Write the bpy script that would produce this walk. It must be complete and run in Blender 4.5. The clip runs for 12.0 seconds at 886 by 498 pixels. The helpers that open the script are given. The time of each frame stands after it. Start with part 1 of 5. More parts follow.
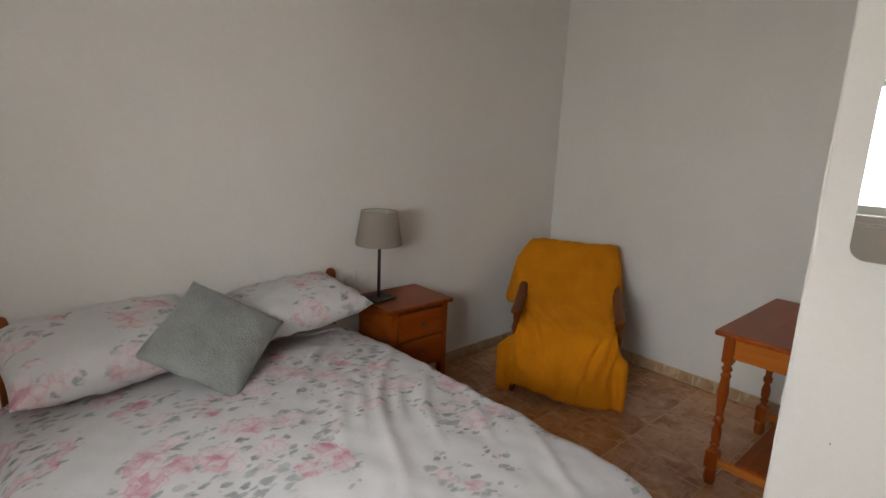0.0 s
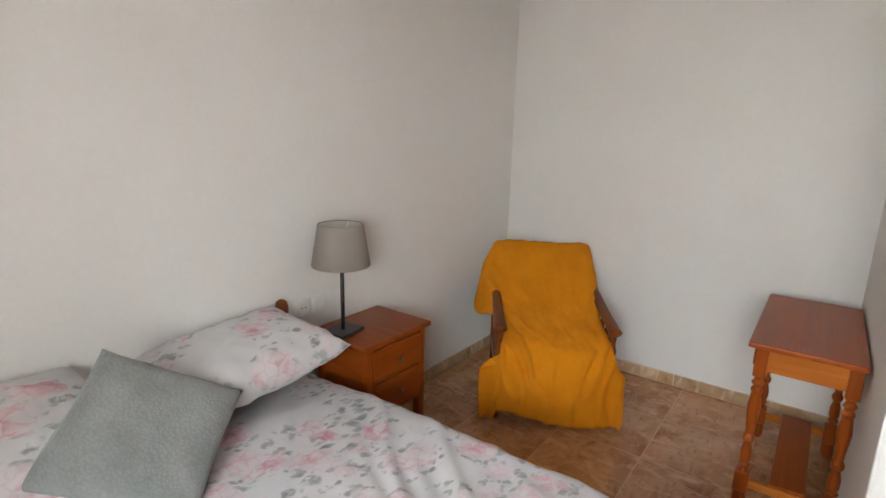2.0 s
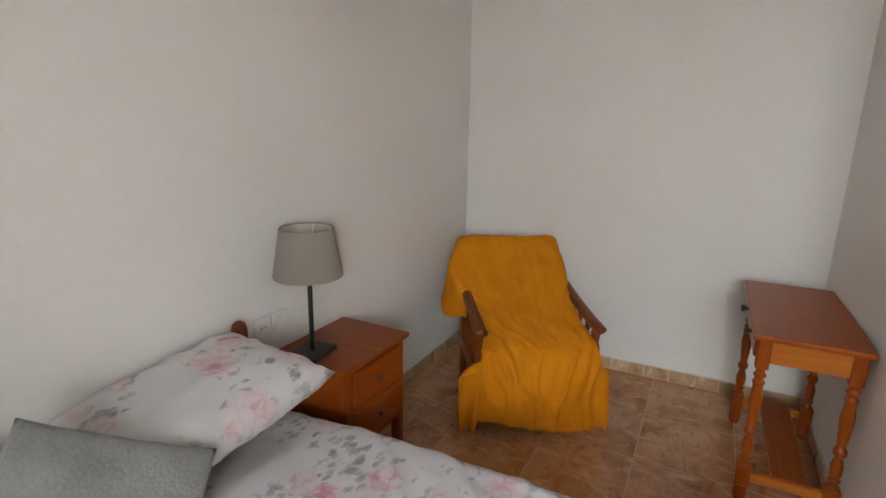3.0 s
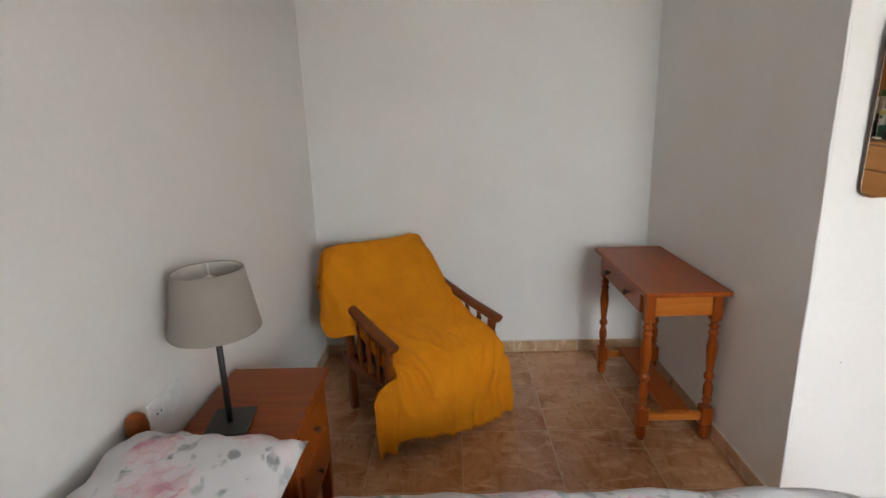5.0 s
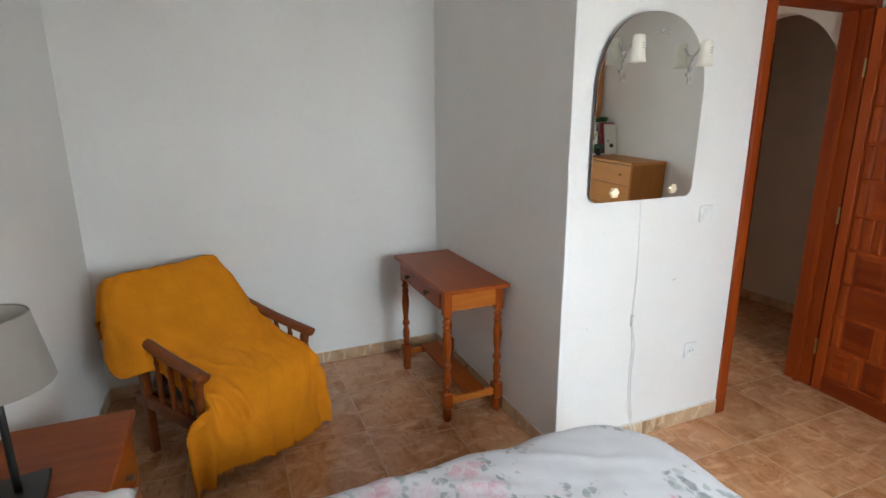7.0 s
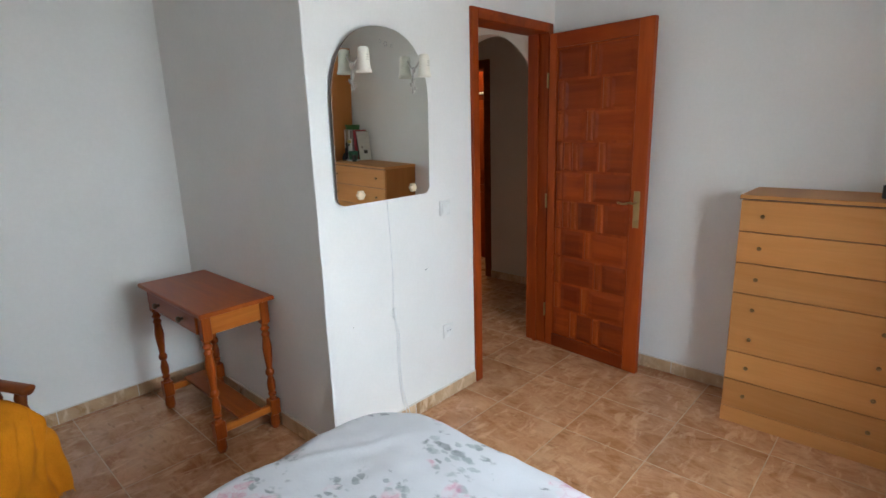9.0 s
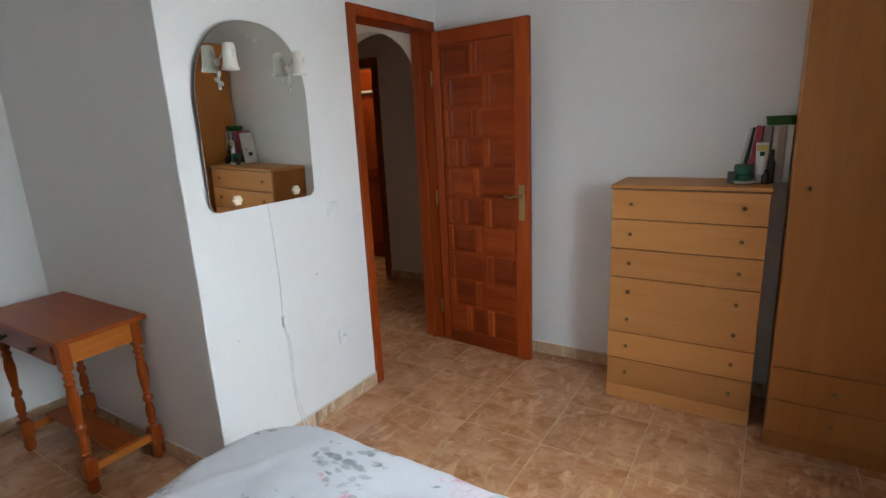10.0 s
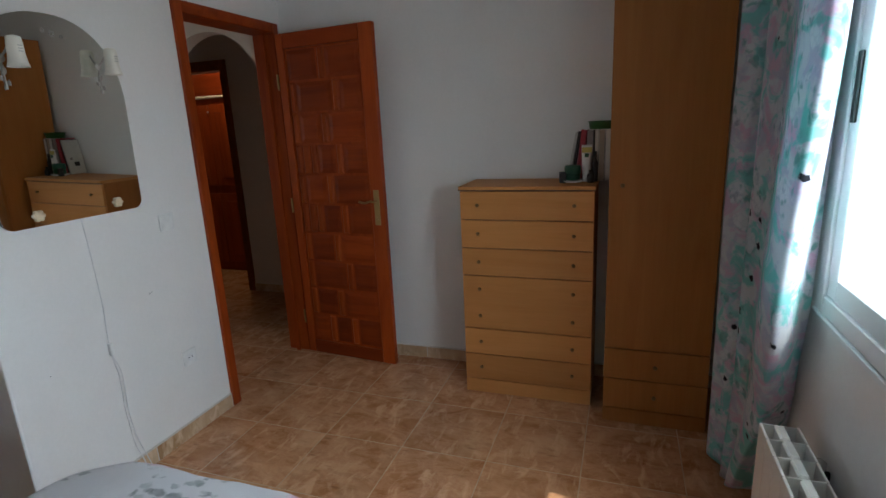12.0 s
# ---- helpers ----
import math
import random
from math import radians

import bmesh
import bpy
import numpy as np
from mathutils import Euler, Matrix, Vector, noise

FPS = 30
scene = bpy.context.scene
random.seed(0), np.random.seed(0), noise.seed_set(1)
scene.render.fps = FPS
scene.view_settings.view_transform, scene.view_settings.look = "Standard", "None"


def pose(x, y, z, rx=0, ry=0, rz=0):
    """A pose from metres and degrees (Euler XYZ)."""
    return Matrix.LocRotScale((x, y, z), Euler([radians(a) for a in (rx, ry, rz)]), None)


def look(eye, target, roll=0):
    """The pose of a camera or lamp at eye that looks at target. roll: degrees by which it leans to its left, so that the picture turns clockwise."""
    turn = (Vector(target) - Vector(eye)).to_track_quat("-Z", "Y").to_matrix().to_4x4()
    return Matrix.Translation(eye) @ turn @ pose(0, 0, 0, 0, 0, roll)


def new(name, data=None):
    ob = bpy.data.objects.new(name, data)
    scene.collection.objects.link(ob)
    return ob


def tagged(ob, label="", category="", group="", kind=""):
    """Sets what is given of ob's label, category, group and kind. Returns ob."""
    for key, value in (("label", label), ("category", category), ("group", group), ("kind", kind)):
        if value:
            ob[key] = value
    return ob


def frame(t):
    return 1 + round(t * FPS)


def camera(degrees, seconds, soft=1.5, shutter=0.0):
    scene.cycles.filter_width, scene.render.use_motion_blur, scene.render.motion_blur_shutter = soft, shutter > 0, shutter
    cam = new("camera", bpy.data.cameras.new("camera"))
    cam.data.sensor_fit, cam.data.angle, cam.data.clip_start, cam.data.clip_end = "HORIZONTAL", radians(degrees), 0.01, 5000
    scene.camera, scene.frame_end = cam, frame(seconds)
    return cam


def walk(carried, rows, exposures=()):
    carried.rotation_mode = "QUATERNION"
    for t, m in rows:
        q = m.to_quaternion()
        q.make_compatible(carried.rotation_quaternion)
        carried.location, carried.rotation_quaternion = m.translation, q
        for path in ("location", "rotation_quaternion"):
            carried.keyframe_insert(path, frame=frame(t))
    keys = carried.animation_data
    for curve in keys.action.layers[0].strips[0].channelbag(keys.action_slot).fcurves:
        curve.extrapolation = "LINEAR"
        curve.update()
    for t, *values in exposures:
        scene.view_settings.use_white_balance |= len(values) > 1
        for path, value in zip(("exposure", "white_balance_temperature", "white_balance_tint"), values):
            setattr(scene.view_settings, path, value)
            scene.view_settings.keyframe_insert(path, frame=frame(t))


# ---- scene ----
cam = camera(80.84, 12.0)
# seconds, x, y, z, yaw, pitch, roll
PATH = [
    (0, 0.274, 3.308, 1.462, -42.04, -12.00, 2.42),
    (0.5, 0.273, 3.437, 1.456, -43.37, -12.02, 2.65),
    (1, 0.374, 3.607, 1.452, -43.07, -12.06, 1.96),
    (1.5, 0.419, 3.755, 1.476, -44.16, -13.00, 1.98),
    (2, 0.359, 3.921, 1.471, -53.66, -12.90, 1.45),
    (2.5, 0.363, 4.115, 1.435, -58.47, -12.85, 1.70),
    (3, 0.439, 4.283, 1.447, -62.99, -13.66, 1.09),
    (3.2, 0.443, 4.352, 1.432, -66.30, -13.63, 2.37),
    (5, 0.475, 4.853, 1.463, -88.60, -14.35, -1.89),
    (5.5, 0.398, 4.959, 1.493, -97.55, -14.73, -0.77),
    (5.6, 0.392, 5.009, 1.474, -99.91, -14.40, -0.53),
    (6, 0.346, 5.008, 1.509, -103.24, -14.68, -0.65),
    (6.5, 0.361, 4.980, 1.508, -104.91, -13.57, -1.16),
    (7, 0.369, 4.975, 1.510, -112.69, -13.80, -0.40),
    (7.4, 0.371, 4.962, 1.517, -118.62, -14.11, -0.25),
    (7.7, 0.362, 4.969, 1.530, -122.60, -14.33, -0.62),
    (9.3, 0.258, 4.893, 1.497, -140.26, -13.30, -1.91),
    (9.5, 0.261, 4.881, 1.498, -142.55, -13.49, -2.04),
    (10, 0.217, 4.843, 1.496, -147.42, -13.82, -2.71),
    (10.5, 0.177, 4.809, 1.483, -151.87, -14.01, -2.59),
    (11, 0.166, 4.808, 1.490, -155.85, -14.08, -2.12),
    (11.5, 0.097, 4.778, 1.488, -158.13, -13.90, -2.40),
    (12, 0.079, 4.767, 1.479, -160.45, -13.71, -2.72),
]
# seconds, stops, kelvin, tint of the camera's own exposure
LIGHT = [
    (0.0, 0.42, 6980, 10), (0.5, 0.38, 6860, 10), (1.0, 0.98, 6720, 10), (1.5, 1.22, 6660, 10), (2.5, 1.22, 6720, 10), (3.2, 0.90, 6760, 10), (5.0, 1.06, 6600, 10), (5.5, 1.00, 6500, 10),
    (6.0, 1.04, 6420, 9), (6.5, 1.20, 6320, 7), (7.7, 1.10, 5920, 5), (9.5, 0.98, 5850, 4), (10.5, 0.52, 5820, 4), (11.5, 0.05, 5760, 4), (12.0, -0.06, 5760, 4),
]
walk(cam, [(t, pose(x, y, z, 90 + pitch, 0, yaw) @ pose(0, 0, 0, 0, 0, roll)) for t, x, y, z, yaw, pitch, roll in PATH], LIGHT)

# ---- light ----
world = bpy.data.worlds.new("world")
scene.world = world
world.use_nodes = True
_wn = world.node_tree
_sky = _wn.nodes.new("ShaderNodeTexSky")
_sky.sky_type, _sky.sun_disc = "NISHITA", False
_sky.sun_elevation, _sky.sun_rotation = radians(60), radians(302)
_wn.links.new(_sky.outputs[0], _wn.nodes["Background"].inputs[0])
_wn.nodes["Background"].inputs[1].default_value = 0.055

sun = new("sun", bpy.data.lights.new("sun", "SUN"))
sun.data.energy, sun.data.angle, sun.data.color = 5.0, radians(0.5), (1.0, 0.95, 0.86)
sun.matrix_basis = look((-0.670, 3.365, 1.963), (0.33, 2.80, 0.0))

# daylight through the window opening
daylight = new("window_daylight", bpy.data.lights.new("window_daylight", "AREA"))
daylight.data.shape, daylight.data.size, daylight.data.size_y = "RECTANGLE", 1.1, 0.84
daylight.data.energy, daylight.data.color = 15.0, (1.0, 0.98, 0.95)
daylight.matrix_basis = look((-0.66, 3.70, 1.42), (3.0, 3.70, 1.42))
# the bright sky higher up outside the window
skylight = new("sky_daylight", bpy.data.lights.new("sky_daylight", "AREA"))
skylight.data.shape, skylight.data.size, skylight.data.size_y = "RECTANGLE", 4.0, 1.4
skylight.data.energy, skylight.data.color = 150.0, (0.75, 0.885, 1.0)
skylight.matrix_basis = look((-1.80, 4.05, 2.35), (1.3, 3.6, 0.6))
# added fill lamp that brightens the hallway; no window is seen at its end
hall_fill = new("hall_fill_lamp", bpy.data.lights.new("hall_fill_lamp", "AREA"))
hall_fill.data.shape, hall_fill.data.size, hall_fill.data.size_y = "RECTANGLE", 0.6, 0.9
hall_fill.data.energy, hall_fill.data.color = 5.5, (1.0, 0.83, 0.68)
hall_fill.matrix_basis = look((4.78, 2.75, 1.5), (2.0, 2.75, 1.2))
# the lit ceiling lamp of the room past the hallway
far_light = new("far_room_lamp", bpy.data.lights.new("far_room_lamp", "AREA"))
far_light.data.shape, far_light.data.size = "DISK", 0.22
far_light.data.energy, far_light.data.color = 5.0, (1.0, 0.72, 0.42)
far_light.matrix_basis = look((3.75, 0.58, 2.40), (3.75, 0.58, 0.0))


# ---- materials ----
def material(name, rough=0.5, metal=0.0, spec=0.5):
    mat = bpy.data.materials.new(name)
    mat.use_nodes = True
    nt = mat.node_tree
    b = nt.nodes["Principled BSDF"]
    b.inputs["Roughness"].default_value = rough
    b.inputs["Metallic"].default_value = metal
    b.inputs["Specular IOR Level"].default_value = spec
    return mat, nt, b


def node(nt, kind, **values):
    n = nt.nodes.new(kind)
    for k, v in values.items():
        n.inputs[k].default_value = v
    return n


def math_node(nt, op, a, b=None, clamp=False):
    n = nt.nodes.new("ShaderNodeMath")
    n.operation, n.use_clamp = op, clamp
    for i, v in enumerate((a, b)):
        if v is None:
            continue
        if isinstance(v, (int, float)):
            n.inputs[i].default_value = v
        else:
            nt.links.new(v, n.inputs[i])
    return n.outputs[0]


def mix_colour(nt, fac, a, b, blend="MIX"):
    n = nt.nodes.new("ShaderNodeMix")
    n.data_type, n.blend_type = "RGBA", blend
    for sock, v in ((n.inputs[0], fac), (n.inputs[6], a), (n.inputs[7], b)):
        if isinstance(v, (int, float)):
            sock.default_value = v
        elif isinstance(v, tuple):
            sock.default_value = (*v, 1.0)
        else:
            nt.links.new(v, sock)
    return n.outputs[2]


def ramp(nt, value, stops):
    n = nt.nodes.new("ShaderNodeValToRGB")
    el = n.color_ramp.elements
    while len(el) < len(stops):
        el.new(0.5)
    for e, (p, c) in zip(el, stops):
        e.position, e.color = p, (*c, 1.0)
    nt.links.new(value, n.inputs[0])
    return n.outputs[0]


def coords(nt, scale=(1, 1, 1), rotation=(0, 0, 0), shift=None):
    tc = nt.nodes.new("ShaderNodeTexCoord")
    mp = nt.nodes.new("ShaderNodeMapping")
    mp.inputs["Scale"].default_value = scale
    mp.inputs["Rotation"].default_value = rotation
    nt.links.new(tc.outputs["Object"], mp.inputs["Vector"])
    if shift is not None:
        nt.links.new(shift, mp.inputs["Location"])
    return mp.outputs[0]


def random_shift(nt, amount=40.0):
    """A different piece of the pattern for every object."""
    info = nt.nodes.new("ShaderNodeObjectInfo")
    c = nt.nodes.new("ShaderNodeCombineXYZ")
    for i, k in enumerate((1.0, 0.73, 1.37)):
        nt.links.new(math_node(nt, "MULTIPLY", info.outputs["Random"], amount * k), c.inputs[i])
    return c.outputs[0], info.outputs["Random"]


def noise_tex(nt, vec, scale, detail=4.0, rough=0.55, distortion=0.0):
    n = node(nt, "ShaderNodeTexNoise", Scale=scale, Detail=detail, Roughness=rough, Distortion=distortion)
    nt.links.new(vec, n.inputs["Vector"])
    return n.outputs["Fac"]


def bump(nt, bsdf, height, strength=0.2, distance=0.01):
    n = node(nt, "ShaderNodeBump", Strength=strength, Distance=distance)
    nt.links.new(height, n.inputs["Height"])
    nt.links.new(n.outputs[0], bsdf.inputs["Normal"])


def paint(name, colour, dirt, rough=0.75, relief=0.12):
    """Brushed wall paint with faint patches and roller texture."""
    mat, nt, b = material(name, rough, spec=0.3)
    v = coords(nt)
    patches = noise_tex(nt, v, 1.3, 5.0, 0.6)
    grain = noise_tex(nt, v, 60.0, 3.0)
    trowel = noise_tex(nt, v, 9.0, 4.0, 0.5, 0.6)
    c = ramp(nt, patches, [(0.3, dirt), (0.62, colour)])
    c = mix_colour(nt, 0.03, c, ramp(nt, grain, [(0.35, (0.2, 0.2, 0.2)), (0.7, (1, 1, 1))]), "MULTIPLY")
    nt.links.new(c, b.inputs["Base Color"])
    bump(nt, b, math_node(nt, "ADD", math_node(nt, "MULTIPLY", trowel, 1.0), math_node(nt, "MULTIPLY", grain, 0.08)), relief, 0.02)
    return mat


def wood(name, dark, light, rough=0.36, grain_axis=0, scale=1.0, coat=0.05, streak=0.5, low=(0.84, 0.82, 0.8)):
    """Varnished timber with grain along one axis."""
    mat, nt, b = material(name, rough + 0.04, spec=0.2)
    shift, rnd = random_shift(nt)
    s = [16.0 * scale] * 3
    s[grain_axis] = 1.4 * scale
    v = coords(nt, tuple(s), shift=shift)
    g = noise_tex(nt, v, 1.0, 6.0, 0.62, 1.2)
    s2 = [130.0 * scale] * 3
    s2[grain_axis] = 4.0 * scale
    fine = noise_tex(nt, coords(nt, tuple(s2), shift=shift), 1.0, 3.0)
    c = ramp(nt, g, [(0.28, dark), (0.5, tuple(0.5 * (p + q) for p, q in zip(dark, light))), (0.72, light)])
    c = mix_colour(nt, streak * 0.4, c, ramp(nt, fine, [(0.35, (0.45, 0.4, 0.36)), (0.62, (1, 1, 1))]), "MULTIPLY")
    tone = ramp(nt, rnd, [(0.0, low), (1.0, (1.08, 1.06, 1.04))])
    c = mix_colour(nt, 1.0, c, tone, "MULTIPLY")
    nt.links.new(c, b.inputs["Base Color"])
    b.inputs["Coat Weight"].default_value = coat
    b.inputs["Coat Roughness"].default_value = 0.22
    r = math_node(nt, "ADD", rough - 0.06, math_node(nt, "MULTIPLY", g, 0.14))
    nt.links.new(r, b.inputs["Roughness"])
    bump(nt, b, fine, 0.12, 0.002)
    return mat


def plain(name, colour, rough=0.5, metal=0.0, spec=0.5, mottle=0.12, scale=25.0, relief=0.05):
    mat, nt, b = material(name, rough, metal, spec)
    n = noise_tex(nt, coords(nt), scale, 4.0)
    c = ramp(nt, n, [(0.3, tuple(x * (1 - mottle) for x in colour)), (0.7, colour)])
    nt.links.new(c, b.inputs["Base Color"])
    nt.links.new(math_node(nt, "ADD", rough - 0.05, math_node(nt, "MULTIPLY", n, 0.1)), b.inputs["Roughness"])
    bump(nt, b, n, relief, 0.003)
    return mat


def fabric(name, colour, colour2, weave=420.0, rough=0.9, sheen=0.2, relief=0.25, wrinkle=0.0):
    mat, nt, b = material(name, rough, spec=0.2)
    v = coords(nt)
    big = noise_tex(nt, v, 7.0, 4.0)
    w = node(nt, "ShaderNodeTexVoronoi", Scale=weave)
    nt.links.new(v, w.inputs["Vector"])
    c = ramp(nt, big, [(0.3, colour2), (0.7, colour)])
    c = mix_colour(nt, 0.35, c, ramp(nt, w.outputs["Distance"], [(0.0, (1, 1, 1)), (0.8, (0.6, 0.6, 0.6))]), "MULTIPLY")
    nt.links.new(c, b.inputs["Base Color"])
    b.inputs["Sheen Weight"].default_value = sheen
    height = math_node(nt, "SUBTRACT", 1.0, w.outputs["Distance"])
    if wrinkle:
        creases = noise_tex(nt, coords(nt, (1.0, 1.0, 0.45)), 26.0, 4.0, 0.55, 1.2)
        height = math_node(nt, "ADD", height, math_node(nt, "MULTIPLY", creases, wrinkle))
    bump(nt, b, height, relief, 0.002)
    return mat


def floral(name, ground, petals, deep, leaf, scale, rose_size, leaf_scale, density=0.5, tint=None, spot=None, rough=0.8, through_light=0.0, clusters=0.42):
    """Cotton printed with loose bouquets: roses in layers of petals, grey leaves and buds round them."""
    mat, nt, b = material(name, rough, spec=0.2)
    v0 = coords(nt)

    def bent(amount, sc):
        w = node(nt, "ShaderNodeTexNoise", Scale=sc, Detail=3.0)
        nt.links.new(v0, w.inputs["Vector"])
        off = nt.nodes.new("ShaderNodeVectorMath")
        off.operation = "MULTIPLY_ADD"
        nt.links.new(w.outputs["Color"], off.inputs[0])
        off.inputs[1].default_value = (amount, amount, amount)
        nt.links.new(v0, off.inputs[2])
        return off.outputs[0], w.outputs["Fac"]

    v, wob = bent(0.05, 13.0)
    v2, wob2 = bent(0.03, 34.0)
    base = ramp(nt, noise_tex(nt, v0, 5.0, 3.0), [(0.3, tuple(x * 0.93 for x in ground)), (0.7, ground)])
    if tint:
        for k, (colour, sc) in enumerate(tint):
            tn = noise_tex(nt, coords(nt, (1, 1, 1), (0.3 + k, k, 0.7)), sc, 4.0, 0.6, 0.8)
            base = mix_colour(nt, ramp(nt, tn, [(0.5, (0, 0, 0)), (0.58, (0.85, 0.85, 0.85))]), base, colour)
    # bouquets: wide cells, some of them empty
    bq = node(nt, "ShaderNodeTexVoronoi", Scale=scale * clusters, Randomness=0.85)
    nt.links.new(v, bq.inputs["Vector"])
    near = ramp(nt, math_node(nt, "ADD", bq.outputs["Distance"], math_node(nt, "MULTIPLY", wob, 0.3)), [(density, (1, 1, 1)), (density + 0.04, (0, 0, 0))])
    wide = ramp(nt, math_node(nt, "ADD", bq.outputs["Distance"], math_node(nt, "MULTIPLY", wob2, 0.25)), [(density + 0.02, (1, 1, 1)), (density + 0.06, (0, 0, 0))])
    # roses: a deep heart that fades over uneven petals to a pale rim
    rv = node(nt, "ShaderNodeTexVoronoi", Scale=scale, Randomness=0.9)
    nt.links.new(v, rv.inputs["Vector"])
    rs = nt.nodes.new("ShaderNodeSeparateColor")
    nt.links.new(rv.outputs["Color"], rs.inputs[0])
    d = math_node(nt, "ADD", rv.outputs["Distance"], math_node(nt, "MULTIPLY", math_node(nt, "SUBTRACT", wob2, 0.5), 0.34))
    # leaves, two sizes at two slants, close round the roses
    about = math_node(nt, "MULTIPLY", wide, ramp(nt, d, [(rose_size + 0.10, (1, 1, 1)), (rose_size + 0.17, (0, 0, 0))]))
    for k, (sc, slant, keep) in enumerate(((leaf_scale, 0.7, 0.45), (leaf_scale * 1.3, -0.9, 0.55), (leaf_scale * 0.8, 2.0, 0.55))):
        lv = node(nt, "ShaderNodeTexVoronoi", Scale=sc, Randomness=1.0)
        st = nt.nodes.new("ShaderNodeMapping")
        st.inputs["Scale"].default_value = (0.9, 1.6, 1.0)
        st.inputs["Rotation"].default_value = (0.4, 0.2, slant)
        nt.links.new(v2, st.inputs["Vector"])
        nt.links.new(st.outputs[0], lv.inputs["Vector"])
        sep = nt.nodes.new("ShaderNodeSeparateColor")
        nt.links.new(lv.outputs["Color"], sep.inputs[0])
        lmask = ramp(nt, lv.outputs["Distance"], [(0.30, (1, 1, 1)), (0.46, (0, 0, 0))])
        lm = math_node(nt, "MULTIPLY", math_node(nt, "MULTIPLY", lmask, math_node(nt, "GREATER_THAN", sep.outputs[0], keep)), about)
        tone = mix_colour(nt, sep.outputs[1], leaf, tuple(min(0.6, x * 2.8) for x in leaf))
        base = mix_colour(nt, math_node(nt, "MULTIPLY", lm, math_node(nt, "ADD", 0.3, math_node(nt, "MULTIPLY", wob2, 0.75))), base, tone)
    rmask = ramp(nt, d, [(rose_size - 0.07, (1, 1, 1)), (rose_size + 0.03, (0, 0, 0))])
    rm = math_node(nt, "MULTIPLY", math_node(nt, "MULTIPLY", rmask, math_node(nt, "GREATER_THAN", rs.outputs[0], 0.25)), near)
    pc = node(nt, "ShaderNodeTexVoronoi", Scale=scale * 3.2)
    nt.links.new(v2, pc.inputs["Vector"])
    ps = nt.nodes.new("ShaderNodeSeparateColor")
    nt.links.new(pc.outputs["Color"], ps.inputs[0])
    wash = noise_tex(nt, v2, scale * 4.0, 4.0, 0.6, 0.8)
    heart = math_node(nt, "SUBTRACT", 0.62, math_node(nt, "MULTIPLY", d, 1.25 / max(rose_size, 0.1) * 0.6))
    tone = math_node(nt, "ADD", heart, math_node(nt, "MULTIPLY", math_node(nt, "SUBTRACT", ps.outputs[0], 0.5), 0.5))
    tone = math_node(nt, "ADD", tone, math_node(nt, "MULTIPLY", math_node(nt, "SUBTRACT", pc.outputs["Distance"], 0.4), 0.5))
    tone = math_node(nt, "ADD", tone, math_node(nt, "MULTIPLY", math_node(nt, "SUBTRACT", wash, 0.5), 0.9))
    tone = math_node(nt, "ADD", tone, math_node(nt, "MULTIPLY", math_node(nt, "SUBTRACT", rs.outputs[1], 0.5), 0.45), True)
    pale = tuple(0.3 * p + 0.7 * min(1.0, g * 1.04) for p, g in zip(petals, ground))
    rose = ramp(nt, tone, [(0.08, pale), (0.36, petals), (0.86, deep)])
    fold = node(nt, "ShaderNodeTexVoronoi", Scale=scale * 3.2)
    fold.feature = "DISTANCE_TO_EDGE"
    nt.links.new(v2, fold.inputs["Vector"])
    rose = mix_colour(nt, ramp(nt, fold.outputs["Distance"], [(0.0, (0.22, 0.22, 0.22)), (0.10, (0, 0, 0))]), rose, deep)
    base = mix_colour(nt, math_node(nt, "MULTIPLY", rm, 0.92), base, rose)
    if spot:
        sv = node(nt, "ShaderNodeTexVoronoi", Scale=13.0)
        nt.links.new(v2, sv.inputs["Vector"])
        ss = nt.nodes.new("ShaderNodeSeparateColor")
        nt.links.new(sv.outputs["Color"], ss.inputs[0])
        sm = math_node(nt, "MULTIPLY", ramp(nt, sv.outputs["Distance"], [(0.12, (1, 1, 1)), (0.17, (0, 0, 0))]), math_node(nt, "GREATER_THAN", ss.outputs[0], 0.74))
        base = mix_colour(nt, sm, base, spot)
    nt.links.new(base, b.inputs["Base Color"])
    b.inputs["Sheen Weight"].default_value = 0.15
    fine = noise_tex(nt, v0, 22.0, 4.0, 0.6, 0.5)
    bump(nt, b, fine, 0.14, 0.012)
    if through_light:
        tr = nt.nodes.new("ShaderNodeBsdfTranslucent")
        nt.links.new(base, tr.inputs["Color"])
        mx = nt.nodes.new("ShaderNodeMixShader")
        mx.inputs[0].default_value = through_light
        nt.links.new(b.outputs[0], mx.inputs[1])
        nt.links.new(tr.outputs[0], mx.inputs[2])
        nt.links.new(mx.outputs[0], nt.nodes["Material Output"].inputs["Surface"])
    return mat


